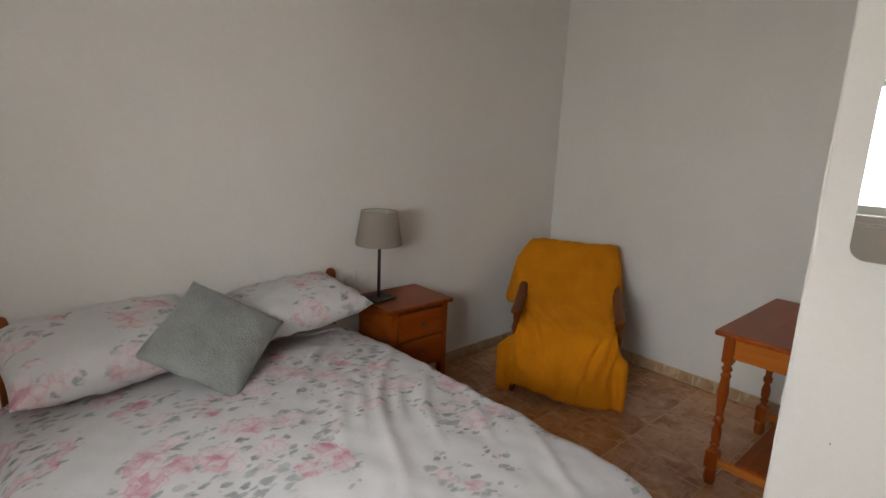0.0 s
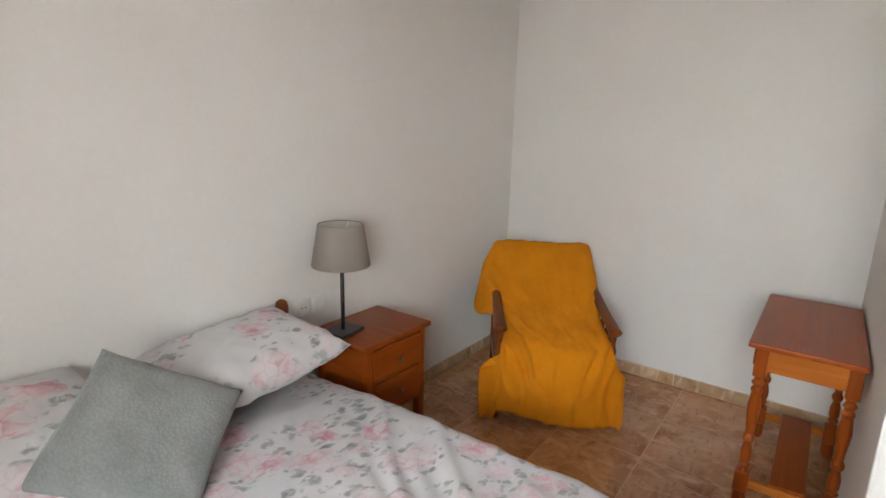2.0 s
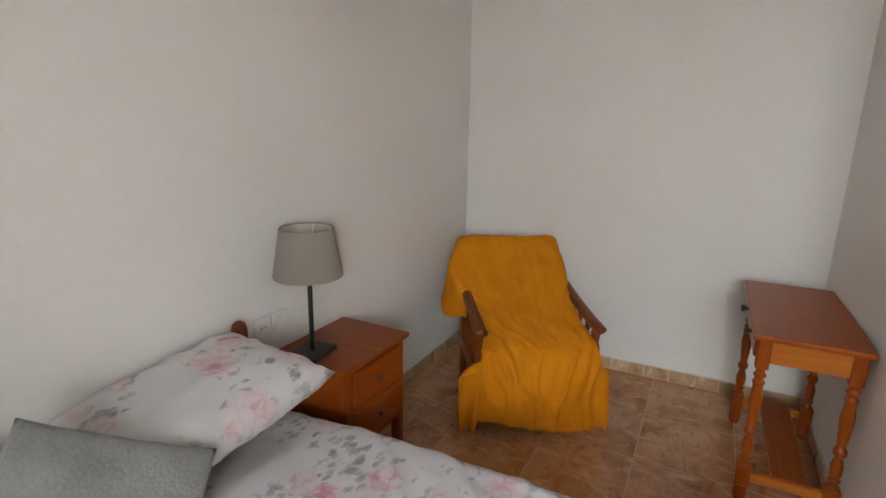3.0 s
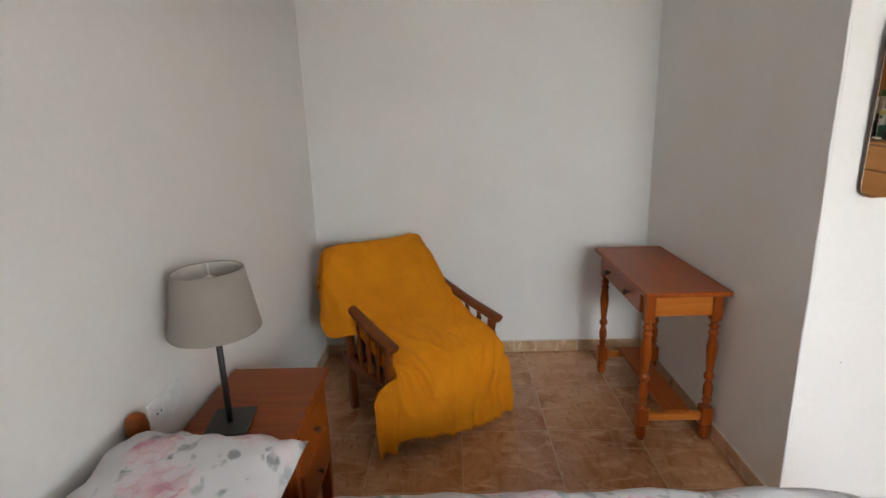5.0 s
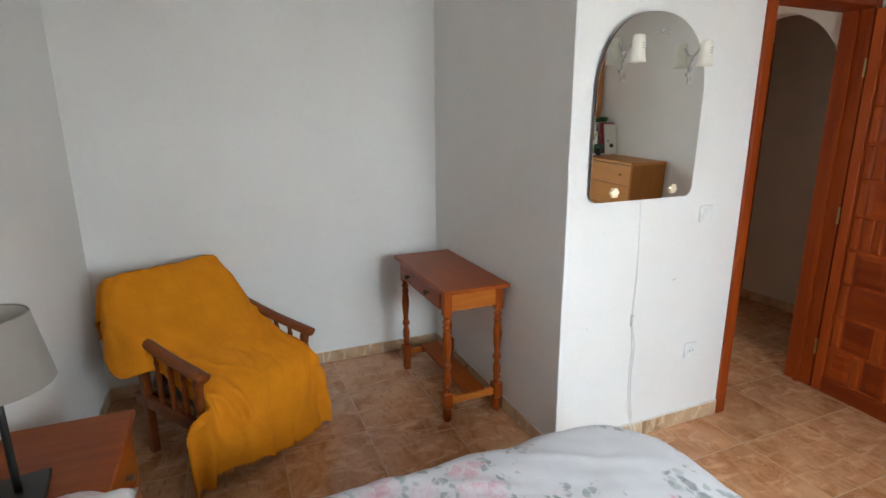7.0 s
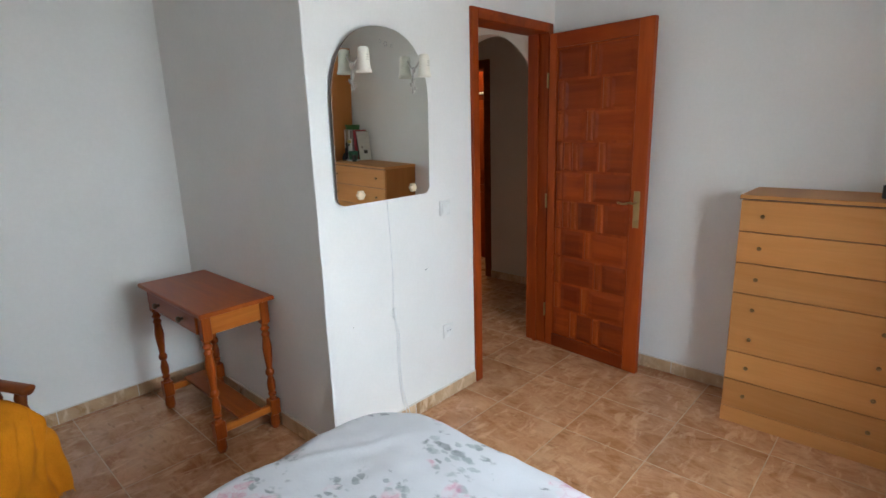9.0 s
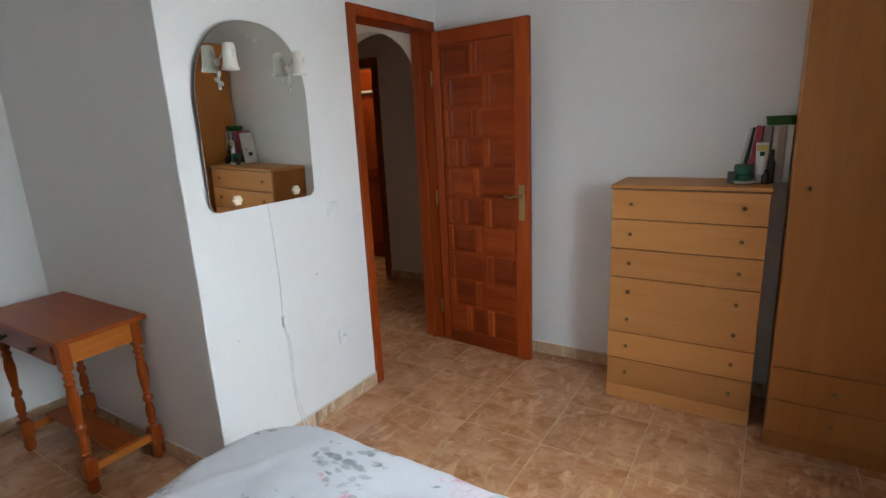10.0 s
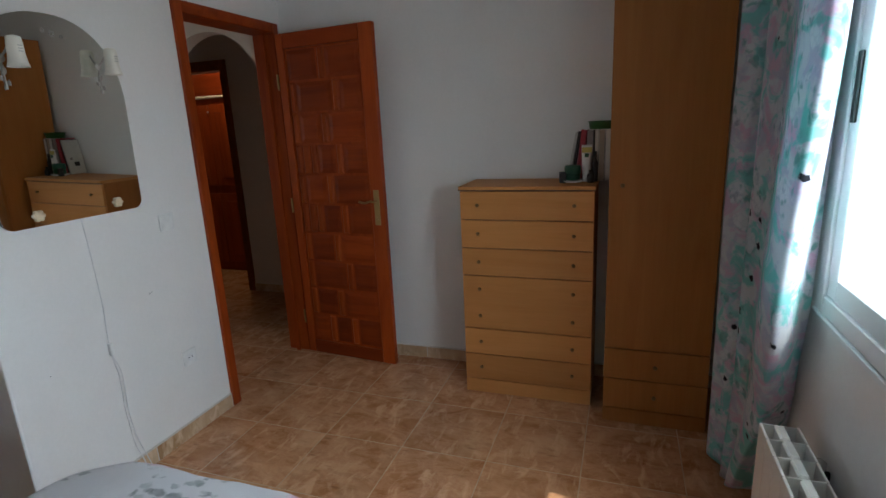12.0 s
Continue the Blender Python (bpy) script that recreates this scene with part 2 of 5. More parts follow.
def marble_tile(name, dark, mid, light, rough=0.28, fleck=0.0):
    """Glazed beige floor tile with clouded veins, pale feathery swirls and short dark flecks."""
    mat, nt, b = material(name, rough)
    shift, rnd = random_shift(nt)
    v = coords(nt, shift=shift)
    cloud = noise_tex(nt, v, 4.5, 6.0, 0.6, 0.5)
    c = ramp(nt, cloud, [(0.3, dark), (0.5, mid), (0.7, light)])
    # broken diagonal streaks, brown and pale
    streak = noise_tex(nt, coords(nt, (1.0, 2.2, 1.0), (0, 0, 0.7), shift=shift), 7.0, 6.0, 0.68, 0.9)
    c = mix_colour(nt, ramp(nt, streak, [(0.52, (0, 0, 0)), (0.72, (0.5, 0.5, 0.5))]), c, tuple(x * 0.75 for x in dark))
    pale = noise_tex(nt, coords(nt, (2.4, 1.0, 1.0), (0, 0, -0.4), shift=shift), 7.0, 5.0, 0.6, 0.8)
    c = mix_colour(nt, ramp(nt, pale, [(0.52, (0, 0, 0)), (0.68, (0.8, 0.8, 0.8))]), c, tuple(x * y for x, y in zip(light, (1.2, 1.27, 1.34))))
    if fleck:
        # feathery pale swirls, thin curved lines where a bent noise crosses its middle
        swirl = noise_tex(nt, coords(nt, (1.0, 2.2, 1.0), (0, 0, 0.9), shift=shift), 4.2, 6.0, 0.68, 0.7)
        line = math_node(nt, "ABSOLUTE", math_node(nt, "SUBTRACT", swirl, 0.5))
        c = mix_colour(nt, ramp(nt, line, [(0.0, (0.32, 0.32, 0.32)), (0.11, (0, 0, 0))]), c, tuple(x * 1.3 for x in light))
        # short dark flecks in drifts
        spots = node(nt, "ShaderNodeTexVoronoi", Scale=20.0, Randomness=1.0)
        nt.links.new(coords(nt, (0.55, 1.9, 1.0), (0, 0, 0.8), shift=shift), spots.inputs["Vector"])
        keep = nt.nodes.new("ShaderNodeSeparateColor")
        nt.links.new(spots.outputs["Color"], keep.inputs[0])
        drift = ramp(nt, noise_tex(nt, v, 4.5, 3.0), [(0.46, (0, 0, 0)), (0.56, (1, 1, 1))])
        m = math_node(nt, "MULTIPLY", ramp(nt, spots.outputs["Distance"], [(0.12, (1, 1, 1)), (0.34, (0, 0, 0))]), math_node(nt, "GREATER_THAN", keep.outputs[0], 0.62))
        c = mix_colour(nt, math_node(nt, "MULTIPLY", math_node(nt, "MULTIPLY", m, drift), fleck), c, tuple(x * 0.45 for x in dark))
    c = mix_colour(nt, 1.0, c, ramp(nt, rnd, [(0, (0.93, 0.93, 0.93)), (1, (1.05, 1.045, 1.04))]), "MULTIPLY")
    nt.links.new(c, b.inputs["Base Color"])
    nt.links.new(math_node(nt, "ADD", rough - 0.08, math_node(nt, "MULTIPLY", cloud, 0.2)), b.inputs["Roughness"])
    bump(nt, b, cloud, 0.05, 0.003)
    return mat


M_WALL = paint("wall_paint", (0.825, 0.812, 0.79), (0.785, 0.768, 0.74))
M_CEIL = paint("ceiling_paint", (0.85, 0.84, 0.82), (0.80, 0.79, 0.77), relief=0.06)
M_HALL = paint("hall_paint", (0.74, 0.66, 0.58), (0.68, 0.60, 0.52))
M_TILE = marble_tile("floor_tile", (0.31, 0.118, 0.043), (0.42, 0.194, 0.086), (0.54, 0.305, 0.165), 0.16, 0.38)
M_SKIRT = marble_tile("skirting_tile", (0.42, 0.25, 0.125), (0.54, 0.355, 0.205), (0.64, 0.46, 0.30))
M_GROUT = plain("grout", (0.58, 0.38, 0.22), 0.8, mottle=0.35, scale=9.0)
M_CAULK = plain("skirting_mortar", (0.72, 0.68, 0.62), 0.85)
M_PINE = wood("honey_pine", (0.22, 0.036, 0.004), (0.36, 0.083, 0.009), 0.3, 0)
M_PINE_Y = wood("honey_pine_y", (0.22, 0.036, 0.004), (0.36, 0.083, 0.009), 0.3, 1)
M_PINE_Z = wood("honey_pine_upright", (0.22, 0.036, 0.004), (0.36, 0.083, 0.009), 0.3, 2)
M_BRIGHT = wood("orange_pine", (0.40, 0.105, 0.012), (0.52, 0.17, 0.025), 0.3, 1)
M_DOOR = wood("door_timber", (0.24, 0.032, 0.003), (0.38, 0.070, 0.007), 0.42, 2, 0.7, 0.0, 0.3, (0.85, 0.82, 0.8))
M_DOOR_H = wood("door_timber_level", (0.17, 0.020, 0.002), (0.36, 0.062, 0.006), 0.42, 0, 0.42, 0.0, 0.15, (0.66, 0.6, 0.56))
M_DOOR_BLOCK = wood("door_timber_block", (0.25, 0.038, 0.004), (0.38, 0.074, 0.007), 0.40, 2, 0.6, 0.0, 0.25, (0.86, 0.84, 0.8))
M_CHAIR = wood("chair_timber", (0.15, 0.032, 0.006), (0.26, 0.070, 0.013), 0.34, 1)
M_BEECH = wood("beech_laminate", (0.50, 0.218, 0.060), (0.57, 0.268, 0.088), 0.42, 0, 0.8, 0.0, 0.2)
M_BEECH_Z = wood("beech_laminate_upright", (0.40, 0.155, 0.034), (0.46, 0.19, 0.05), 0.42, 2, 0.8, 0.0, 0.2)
M_DARKGAP = plain("dark_edge", (0.10, 0.05, 0.025), 0.6)
M_KNOB = plain("dark_knob", (0.10, 0.05, 0.02), 0.35)
M_BRASS = plain("worn_brass", (0.42, 0.29, 0.12), 0.38, 1.0)
M_BRONZE = plain("bronze_knob", (0.25, 0.15, 0.06), 0.4, 0.7)
M_BLACK = plain("black_metal", (0.018, 0.017, 0.016), 0.45)
M_SHADE = fabric("taupe_shade", (0.33, 0.29, 0.255), (0.30, 0.262, 0.23), 700.0, 0.85, 0.1, 0.1)
M_SHADE_IN = plain("shade_lining", (0.62, 0.58, 0.52), 0.8)
M_THROW = fabric("mustard_throw", (0.77, 0.28, 0.008), (0.66, 0.225, 0.005), 300.0, 0.95, 0.0, 0.3, 10.0)
M_CUSHION = fabric("grey_knit", (0.31, 0.32, 0.315), (0.22, 0.23, 0.225), 110.0, 0.9, 0.25, 0.9)
M_PIPING = plain("dark_piping", (0.13, 0.135, 0.14), 0.8)
M_BEDDING = floral("rose_bedding", (0.60, 0.585, 0.60), (0.60, 0.40, 0.445), (0.46, 0.15, 0.23), (0.11, 0.12, 0.12), 8.6, 0.60, 21.0, 0.70, rough=0.55, clusters=0.40)
M_PILLOW = floral("rose_pillowcase", (0.60, 0.585, 0.59), (0.62, 0.45, 0.465), (0.50, 0.21, 0.27), (0.11, 0.12, 0.12), 7.4, 0.62, 19.0, 0.66, rough=0.55, clusters=0.45)
M_CURTAIN = floral("flowered_curtain", (0.82, 0.84, 0.87), (0.82, 0.84, 0.87), (0.40, 0.44, 0.53), (0.13, 0.37, 0.34), 12.0, 0.46, 17.0, 0.60,
                   tint=(((0.78, 0.55, 0.69), 8.0), ((0.64, 0.64, 0.74), 11.0), ((0.28, 0.70, 0.65), 9.0)), spot=(0.03, 0.03, 0.04), through_light=0.55)
M_MATTRESS = fabric("mattress_ticking", (0.70, 0.69, 0.66), (0.62, 0.61, 0.58))
M_PLASTIC = plain("white_plastic", (0.83, 0.83, 0.81), 0.4)
M_PVC = plain("white_frame", (0.78, 0.79, 0.79), 0.35, mottle=0.04)
M_RADIATOR = plain("radiator_enamel", (0.76, 0.74, 0.70), 0.35, mottle=0.05)
M_CERAMIC = plain("cream_ceramic", (0.80, 0.76, 0.66), 0.3)
M_ROSETTE = plain("cream_rosette", (0.78, 0.64, 0.44), 0.35)
M_IRON = plain("whitened_iron", (0.52, 0.50, 0.46), 0.5, 0.3)
M_ETCH = plain("etched_glass", (0.36, 0.37, 0.35), 0.6)
M_CHROME = plain("chrome", (0.75, 0.75, 0.74), 0.18, 1.0)
M_CABLE = plain("painted_cable", (0.80, 0.80, 0.80), 0.5)
M_GREEN = plain("green_plastic", (0.035, 0.13, 0.03), 0.4)
M_DKGREEN = plain("dark_green_lid", (0.012, 0.10, 0.055), 0.35)
M_RED = plain("red_cover", (0.40, 0.03, 0.05), 0.5)
M_PAPER = plain("pale_cover", (0.62, 0.60, 0.56), 0.6)
M_GREYCOVER = plain("grey_cover", (0.30, 0.26, 0.26), 0.5)
M_DARKCOVER = plain("dark_cover", (0.022, 0.02, 0.02), 0.5)
M_TAN = plain("tan_cover", (0.36, 0.29, 0.22), 0.55)

M_MIRROR, _nt, _b = material("mirror_silver", 0.015, 1.0)
_b.inputs["Base Color"].default_value = (0.80, 0.82, 0.78, 1.0)
M_GLASS, _nt, _b = material("window_glass", 0.0)
_b.inputs["Transmission Weight"].default_value = 1.0
_b.inputs["IOR"].default_value = 1.45
_b.inputs["Base Color"].default_value = (0.97, 0.99, 0.99, 1.0)


# ---- building blocks ----
def box(bm, x0, x1, y0, y1, z0, z1, bevel=0.0, seg=1):
    m = Matrix.LocRotScale(((x0 + x1) / 2, (y0 + y1) / 2, (z0 + z1) / 2), None, (x1 - x0, y1 - y0, z1 - z0))
    r = bmesh.ops.create_cube(bm, size=1.0, matrix=m)
    if bevel:
        edges = list({e for v in r["verts"] for e in v.link_edges})
        bmesh.ops.bevel(bm, geom=edges, offset=bevel, segments=seg, profile=0.5, affect="EDGES")


def boxed(x0, x1, y0, y1, z0, z1, bevel=0.0, seg=1):
    bm = bmesh.new()
    box(bm, x0, x1, y0, y1, z0, z1, bevel, seg)
    return bm


def lathe(bm, profile, centre=(0, 0, 0), sides=20, axis="z", closed=True):
    """Turns (radius, height) pairs round an axis through centre."""
    rings = []
    for r, h in profile:
        ring = []
        for k in range(sides):
            a = 2 * math.pi * k / sides
            p = Vector((r * math.cos(a), r * math.sin(a), h))
            if axis == "x":
                p = Vector((p.z, p.x, p.y))
            elif axis == "y":
                p = Vector((p.x, p.z, p.y))
            ring.append(bm.verts.new(p + Vector(centre)))
        rings.append(ring)
    for a, b in zip(rings, rings[1:]):
        for k in range(sides):
            bm.faces.new((a[k], a[(k + 1) % sides], b[(k + 1) % sides], b[k]))
    if closed:
        bm.faces.new(list(reversed(rings[0])))
        bm.faces.new(rings[-1])


def lathed(profile, centre=(0, 0, 0), sides=20, axis="z", closed=True):
    bm = bmesh.new()
    lathe(bm, profile, centre, sides, axis, closed)
    bmesh.ops.recalc_face_normals(bm, faces=bm.faces)
    return bm


def sheet(nu, nv, f):
    """A grid of nu by nv cells through f(u, v), u and v from 0 to 1."""
    bm = bmesh.new()
    vs = [[bm.verts.new(f(i / nu, j / nv)) for j in range(nv + 1)] for i in range(nu + 1)]
    for i in range(nu):
        for j in range(nv):
            bm.faces.new((vs[i][j], vs[i + 1][j], vs[i + 1][j + 1], vs[i][j + 1]))
    bmesh.ops.recalc_face_normals(bm, faces=bm.faces)
    return bm


def tube(points, radius, sides=8):
    """A round bar or cable through the points."""
    bm = bmesh.new()
    pts = [Vector(p) for p in points]
    rings = []
    for i, p in enumerate(pts):
        d = (pts[min(i + 1, len(pts) - 1)] - pts[max(i - 1, 0)]).normalized()
        a = d.cross(Vector((0.13, 0.27, 0.95))).normalized()
        b = d.cross(a)
        rings.append([bm.verts.new(p + radius * (math.cos(t) * a + math.sin(t) * b)) for t in (2 * math.pi * k / sides for k in range(sides))])
    for r0, r1 in zip(rings, rings[1:]):
        for k in range(sides):
            bm.faces.new((r0[k], r0[(k + 1) % sides], r1[(k + 1) % sides], r1[k]))
    bm.faces.new(rings[0])
    bm.faces.new(rings[-1])
    bmesh.ops.recalc_face_normals(bm, faces=bm.faces)
    return bm


def smooth_path(points, steps=6):
    pts = [Vector(p) for p in points]
    out = []
    for i in range(len(pts) - 1):
        p0, p1, p2, p3 = pts[max(i - 1, 0)], pts[i], pts[i + 1], pts[min(i + 2, len(pts) - 1)]
        for k in range(steps):
            t = k / steps
            out.append(0.5 * (2 * p1 + (p2 - p0) * t + (2 * p0 - 5 * p1 + 4 * p2 - p3) * t * t + (3 * p1 - p0 - 3 * p2 + p3) * t ** 3))
    return out + [pts[-1]]


def mesh_of(name, bm, mat, smooth=False):
    me = bpy.data.meshes.new(name)
    bm.to_mesh(me)
    bm.free()
    me.materials.append(mat)
    if smooth:
        me.polygons.foreach_set("use_smooth", [True] * len(me.polygons))
    return me


def part(name, bm, mat, parent, label="", smooth=False):
    ob = new(name, mesh_of(name, bm, mat, smooth))
    ob.parent = parent
    return tagged(ob, label)


def thing(name, label, category, m=None, group="", kind=""):
    ob = new(name)
    ob.empty_display_size = 0.1
    if m is not None:
        ob.matrix_basis = m
    return tagged(ob, label, category, group, kind)


def single(name, bm, mat, label, category, m=None, group="", kind="", smooth=False):
    ob = new(name, mesh_of(name, bm, mat, smooth))
    if m is not None:
        ob.matrix_basis = m
    return tagged(ob, label, category, group, kind)


def solid(ob, thickness, offset=-1.0):
    s = ob.modifiers.new("thickness", "SOLIDIFY")
    s.thickness, s.offset = thickness, offset
    return ob


# ---- the room's shell ----
X_W, X_M, X_E = -0.46, 2.10, 3.525     # window wall, mirror wall, alcove's end wall
Y_S, Y_A, Y_N = 1.865, 3.705, 5.688    # chest wall, alcove's side wall, bed wall
Z_C = 2.52
DOOR_Y0, DOOR_Y1, DOOR_Z = 1.955, 2.645, 2.04
WIN_Y0, WIN_Y1, WIN_Z0, WIN_Z1 = 3.095, 4.30, 0.915, 2.10
T = 0.12


def structure(name, boxes, mat, label, category="wall", bevel=0.0):
    bm = bmesh.new()
    for b in boxes:
        box(bm, *b, bevel)
    return single(name, bm, mat, label, category, kind="structure")


structure("wall_north", [(X_W - 0.25, X_E + T, Y_N, Y_N + T, 0, Z_C)], M_WALL, "white painted plaster wall behind the bed")
structure("wall_east", [(X_E, X_E + T, Y_A - T, Y_N, 0, Z_C)], M_WALL, "white painted plaster wall at the alcove's end")
structure("wall_alcove", [(X_M + T, X_E, Y_A - T, Y_A, 0, Z_C)], M_WALL, "white painted plaster wall beside the side table")
structure("wall_mirror", [(X_M, X_M + T, DOOR_Y1 + 0.03, Y_A, 0, Z_C), (X_M, X_M + T, DOOR_Y0 - 0.03, DOOR_Y1 + 0.03, DOOR_Z + 0.03, Z_C), (X_M, X_M + T, Y_S, DOOR_Y0 - 0.03, 0, Z_C)],
          M_WALL, "white painted plaster wall that holds the mirror and the doorway")
structure("wall_south", [(X_W - 0.25, X_M + T, Y_S - T, Y_S, 0, Z_C)], M_WALL, "white painted plaster wall behind the chest of drawers")
structure("wall_west", [(X_W - 0.25, X_W, Y_S, WIN_Y0, 0, Z_C), (X_W - 0.25, X_W, WIN_Y1, Y_N, 0, Z_C),
                        (X_W - 0.25, X_W, WIN_Y0, WIN_Y1, 0, WIN_Z0), (X_W - 0.25, X_W, WIN_Y0, WIN_Y1, WIN_Z1, Z_C)],
          M_WALL, "white painted plaster wall with the window opening")
structure("ceiling", [(X_W - 0.25, X_E + T, Y_S - T, Y_N + T, Z_C, Z_C + 0.1)], M_CEIL, "plain white painted ceiling", "ceiling")
# hallway behind the doorway
HX1, HY0 = 4.7, 0.88
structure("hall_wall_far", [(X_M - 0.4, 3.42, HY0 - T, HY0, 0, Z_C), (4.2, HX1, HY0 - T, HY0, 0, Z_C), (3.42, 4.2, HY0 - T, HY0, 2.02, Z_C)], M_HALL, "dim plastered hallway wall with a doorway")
# the opening in the side wall is added only to hold the hallway fill lamp
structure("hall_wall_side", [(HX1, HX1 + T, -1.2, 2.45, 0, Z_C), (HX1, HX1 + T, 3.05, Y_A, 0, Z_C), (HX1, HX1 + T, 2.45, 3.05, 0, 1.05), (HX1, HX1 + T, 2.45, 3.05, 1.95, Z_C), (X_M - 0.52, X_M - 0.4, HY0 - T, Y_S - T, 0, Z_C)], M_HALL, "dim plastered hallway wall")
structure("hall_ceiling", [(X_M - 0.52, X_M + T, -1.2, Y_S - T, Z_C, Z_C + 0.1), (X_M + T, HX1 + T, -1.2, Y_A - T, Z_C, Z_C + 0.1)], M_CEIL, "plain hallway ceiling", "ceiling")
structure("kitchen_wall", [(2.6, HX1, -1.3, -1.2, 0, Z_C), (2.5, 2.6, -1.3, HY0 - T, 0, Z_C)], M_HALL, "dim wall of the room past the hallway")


def arch_wall():
    """The wall across the hallway with its round-headed opening."""
    cx, r, spring, y0, y1 = 2.625, 0.40, 1.70, 1.80, 1.92
    x0, x1 = X_M + T, HX1
    bm = bmesh.new()
    n = 24
    arc = [(cx + r * math.cos(a), spring + r * math.sin(a)) for a in (math.pi * k / n for k in range(n + 1))]
    for y, flip in ((y0, False), (y1, True)):
        top = [bm.verts.new((x, y, Z_C)) for x, z in arc]
        low = [bm.verts.new((x, y, z)) for x, z in arc]
        for k in range(n):
            q = (top[k], top[k + 1], low[k + 1], low[k])
            bm.faces.new(q if flip else q[::-1])
        if y == y0:
            front = low
        else:
            for k in range(n):
                bm.faces.new((front[k], front[k + 1], low[k + 1], low[k]))
    box(bm, cx + r, x1, y0, y1, 0, Z_C)
    if cx - r > x0:
        box(bm, x0, cx - r, y0, y1, 0, Z_C)
    bmesh.ops.recalc_face_normals(bm, faces=bm.faces)
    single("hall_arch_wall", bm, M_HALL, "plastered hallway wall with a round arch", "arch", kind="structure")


arch_wall()


# ---- door frame and open door ----
def door_frame():
    f = thing("door_frame", "reddish varnished timber frame of the open doorway", "door frame", kind="structure")
    w, d = 0.055, 0.018
    x0, x1 = X_M - d, X_M + T + d
    part("jamb", boxed(x0, x1, DOOR_Y1, DOOR_Y1 + w, 0, DOOR_Z + w, 0.004), M_DOOR, f)
    part("jamb", boxed(x0, x1, DOOR_Y0 - w + 0.005, DOOR_Y0, 0, DOOR_Z + w, 0.004), M_DOOR, f)
    part("head", boxed(x0, x1, DOOR_Y0, DOOR_Y1, DOOR_Z - 0.002, DOOR_Z + w, 0.004), M_DOOR_H, f)
    part("stop", boxed(X_M + 0.05, X_M + 0.075, DOOR_Y1 - 0.014, DOOR_Y1 - 0.001, 0, DOOR_Z - 0.002), M_DOOR, f)
    part("stop", boxed(X_M + 0.05, X_M + 0.075, DOOR_Y0 + 0.001, DOOR_Y0 + 0.014, 0, DOOR_Z - 0.002), M_DOOR, f)


door_frame()


def panel_door():
    """A leaf with staggered raised fields; local x runs from the hinge, the shown face looks to -y."""

    def flip(bm):
        bm.transform(Matrix.Diagonal((1, -1, 1, 1)))
        bmesh.ops.reverse_faces(bm, faces=bm.faces)
        return bm

    ang = math.degrees(math.atan2(2.027 - 1.962, 1.419 - 2.075))
    d = thing("panelled_door", "reddish varnished timber door with staggered raised panels, standing open", "door", pose(2.072, 1.966, 0.006, 0, 0, ang))
    w, h, t = 0.672, 2.022, 0.036
    st = 0.088
    part("stile", flip(boxed(0, 0.052, -t, 0, 0, h, 0.003)), M_DOOR, d)
    part("stile", flip(boxed(w - st, w, -t, 0, 0, h, 0.003)), M_DOOR, d)
    part("rail", flip(boxed(0.053, w - st - 0.001, -t, 0, 0, 0.085, 0.003)), M_DOOR_H, d)
    part("rail", flip(boxed(0.053, w - st - 0.001, -t, 0, h - 0.085, h, 0.003)), M_DOOR_H, d)
    part("core", flip(boxed(0.053, w - st - 0.001, -t + 0.004, -0.012, 0.086, h - 0.086)), M_DOOR, d)
    x0, x1 = 0.058, w - st - 0.006
    rows = 10
    rh = (h - 0.17 - 0.012) / rows
    # middles of the upright blocks in each row, from below
    cuts = [(0.30, 0.63), (0.46,), (0.63,), (0.48,), (0.27, 0.63), (0.46,), (0.27, 0.63), (0.46,), (0.65,), (0.48,)]
    for r in range(rows):
        z0 = 0.091 + r * rh
        c = [0.0] + ([0.10] if 0 < r < 9 else []) + [e for m in cuts[r] for e in (m - 0.05, m + 0.05)] + [1.0]
        for a, b in zip(c, c[1:]):
            bm = bmesh.new()
            xa, xb = x0 + a * (x1 - x0) + 0.003, x0 + b * (x1 - x0) - 0.003
            za, zb = z0 + 0.003, z0 + rh - 0.003
            narrow = (b - a) < 0.2
            k = 0.011 if narrow else 0.030
            lip = -0.0045 if narrow else -0.007
            outer = [bm.verts.new(p) for p in ((xa, -0.013, za), (xb, -0.013, za), (xb, -0.013, zb), (xa, -0.013, zb))]
            inner = [bm.verts.new(p) for p in ((xa + k, lip, za + k), (xb - k, lip, za + k), (xb - k, lip, zb - k), (xa + k, lip, zb - k))]
            for i in range(4):
                bm.faces.new((outer[i], outer[(i + 1) % 4], inner[(i + 1) % 4], inner[i]))
            bm.faces.new(inner)
            bmesh.ops.recalc_face_normals(bm, faces=bm.faces)
            part("raised_panel", flip(bm), M_DOOR_BLOCK if narrow else M_DOOR_H, d)
    part("lock_plate", flip(boxed(w - 0.066, w - 0.028, 0.0, 0.004, 0.895, 1.105, 0.0015)), M_BRASS, d, "brass lock plate")
    part("handle", flip(tube(smooth_path([(w - 0.047, 0.003, 1.04), (w - 0.047, 0.045, 1.04), (w - 0.062, 0.051, 1.044), (w - 0.10, 0.05, 1.034), (w - 0.14, 0.046, 1.04)]), 0.0065)), M_BRASS, d, "brass lever handle", True)
    part("key_rose", flip(lathed([(0.009, 0.004), (0.009, 0.012), (0.004, 0.014)], (w - 0.047, 0, 0.935), 14, "y")), M_BRASS, d, "brass key rose")
    for z in (0.25, 1.0, 1.75):
        part("hinge", flip(lathed([(0.006, -0.045), (0.006, 0.045)], (-0.004, 0.006, z), 10)), M_BRASS, d, "brass hinge")


panel_door()


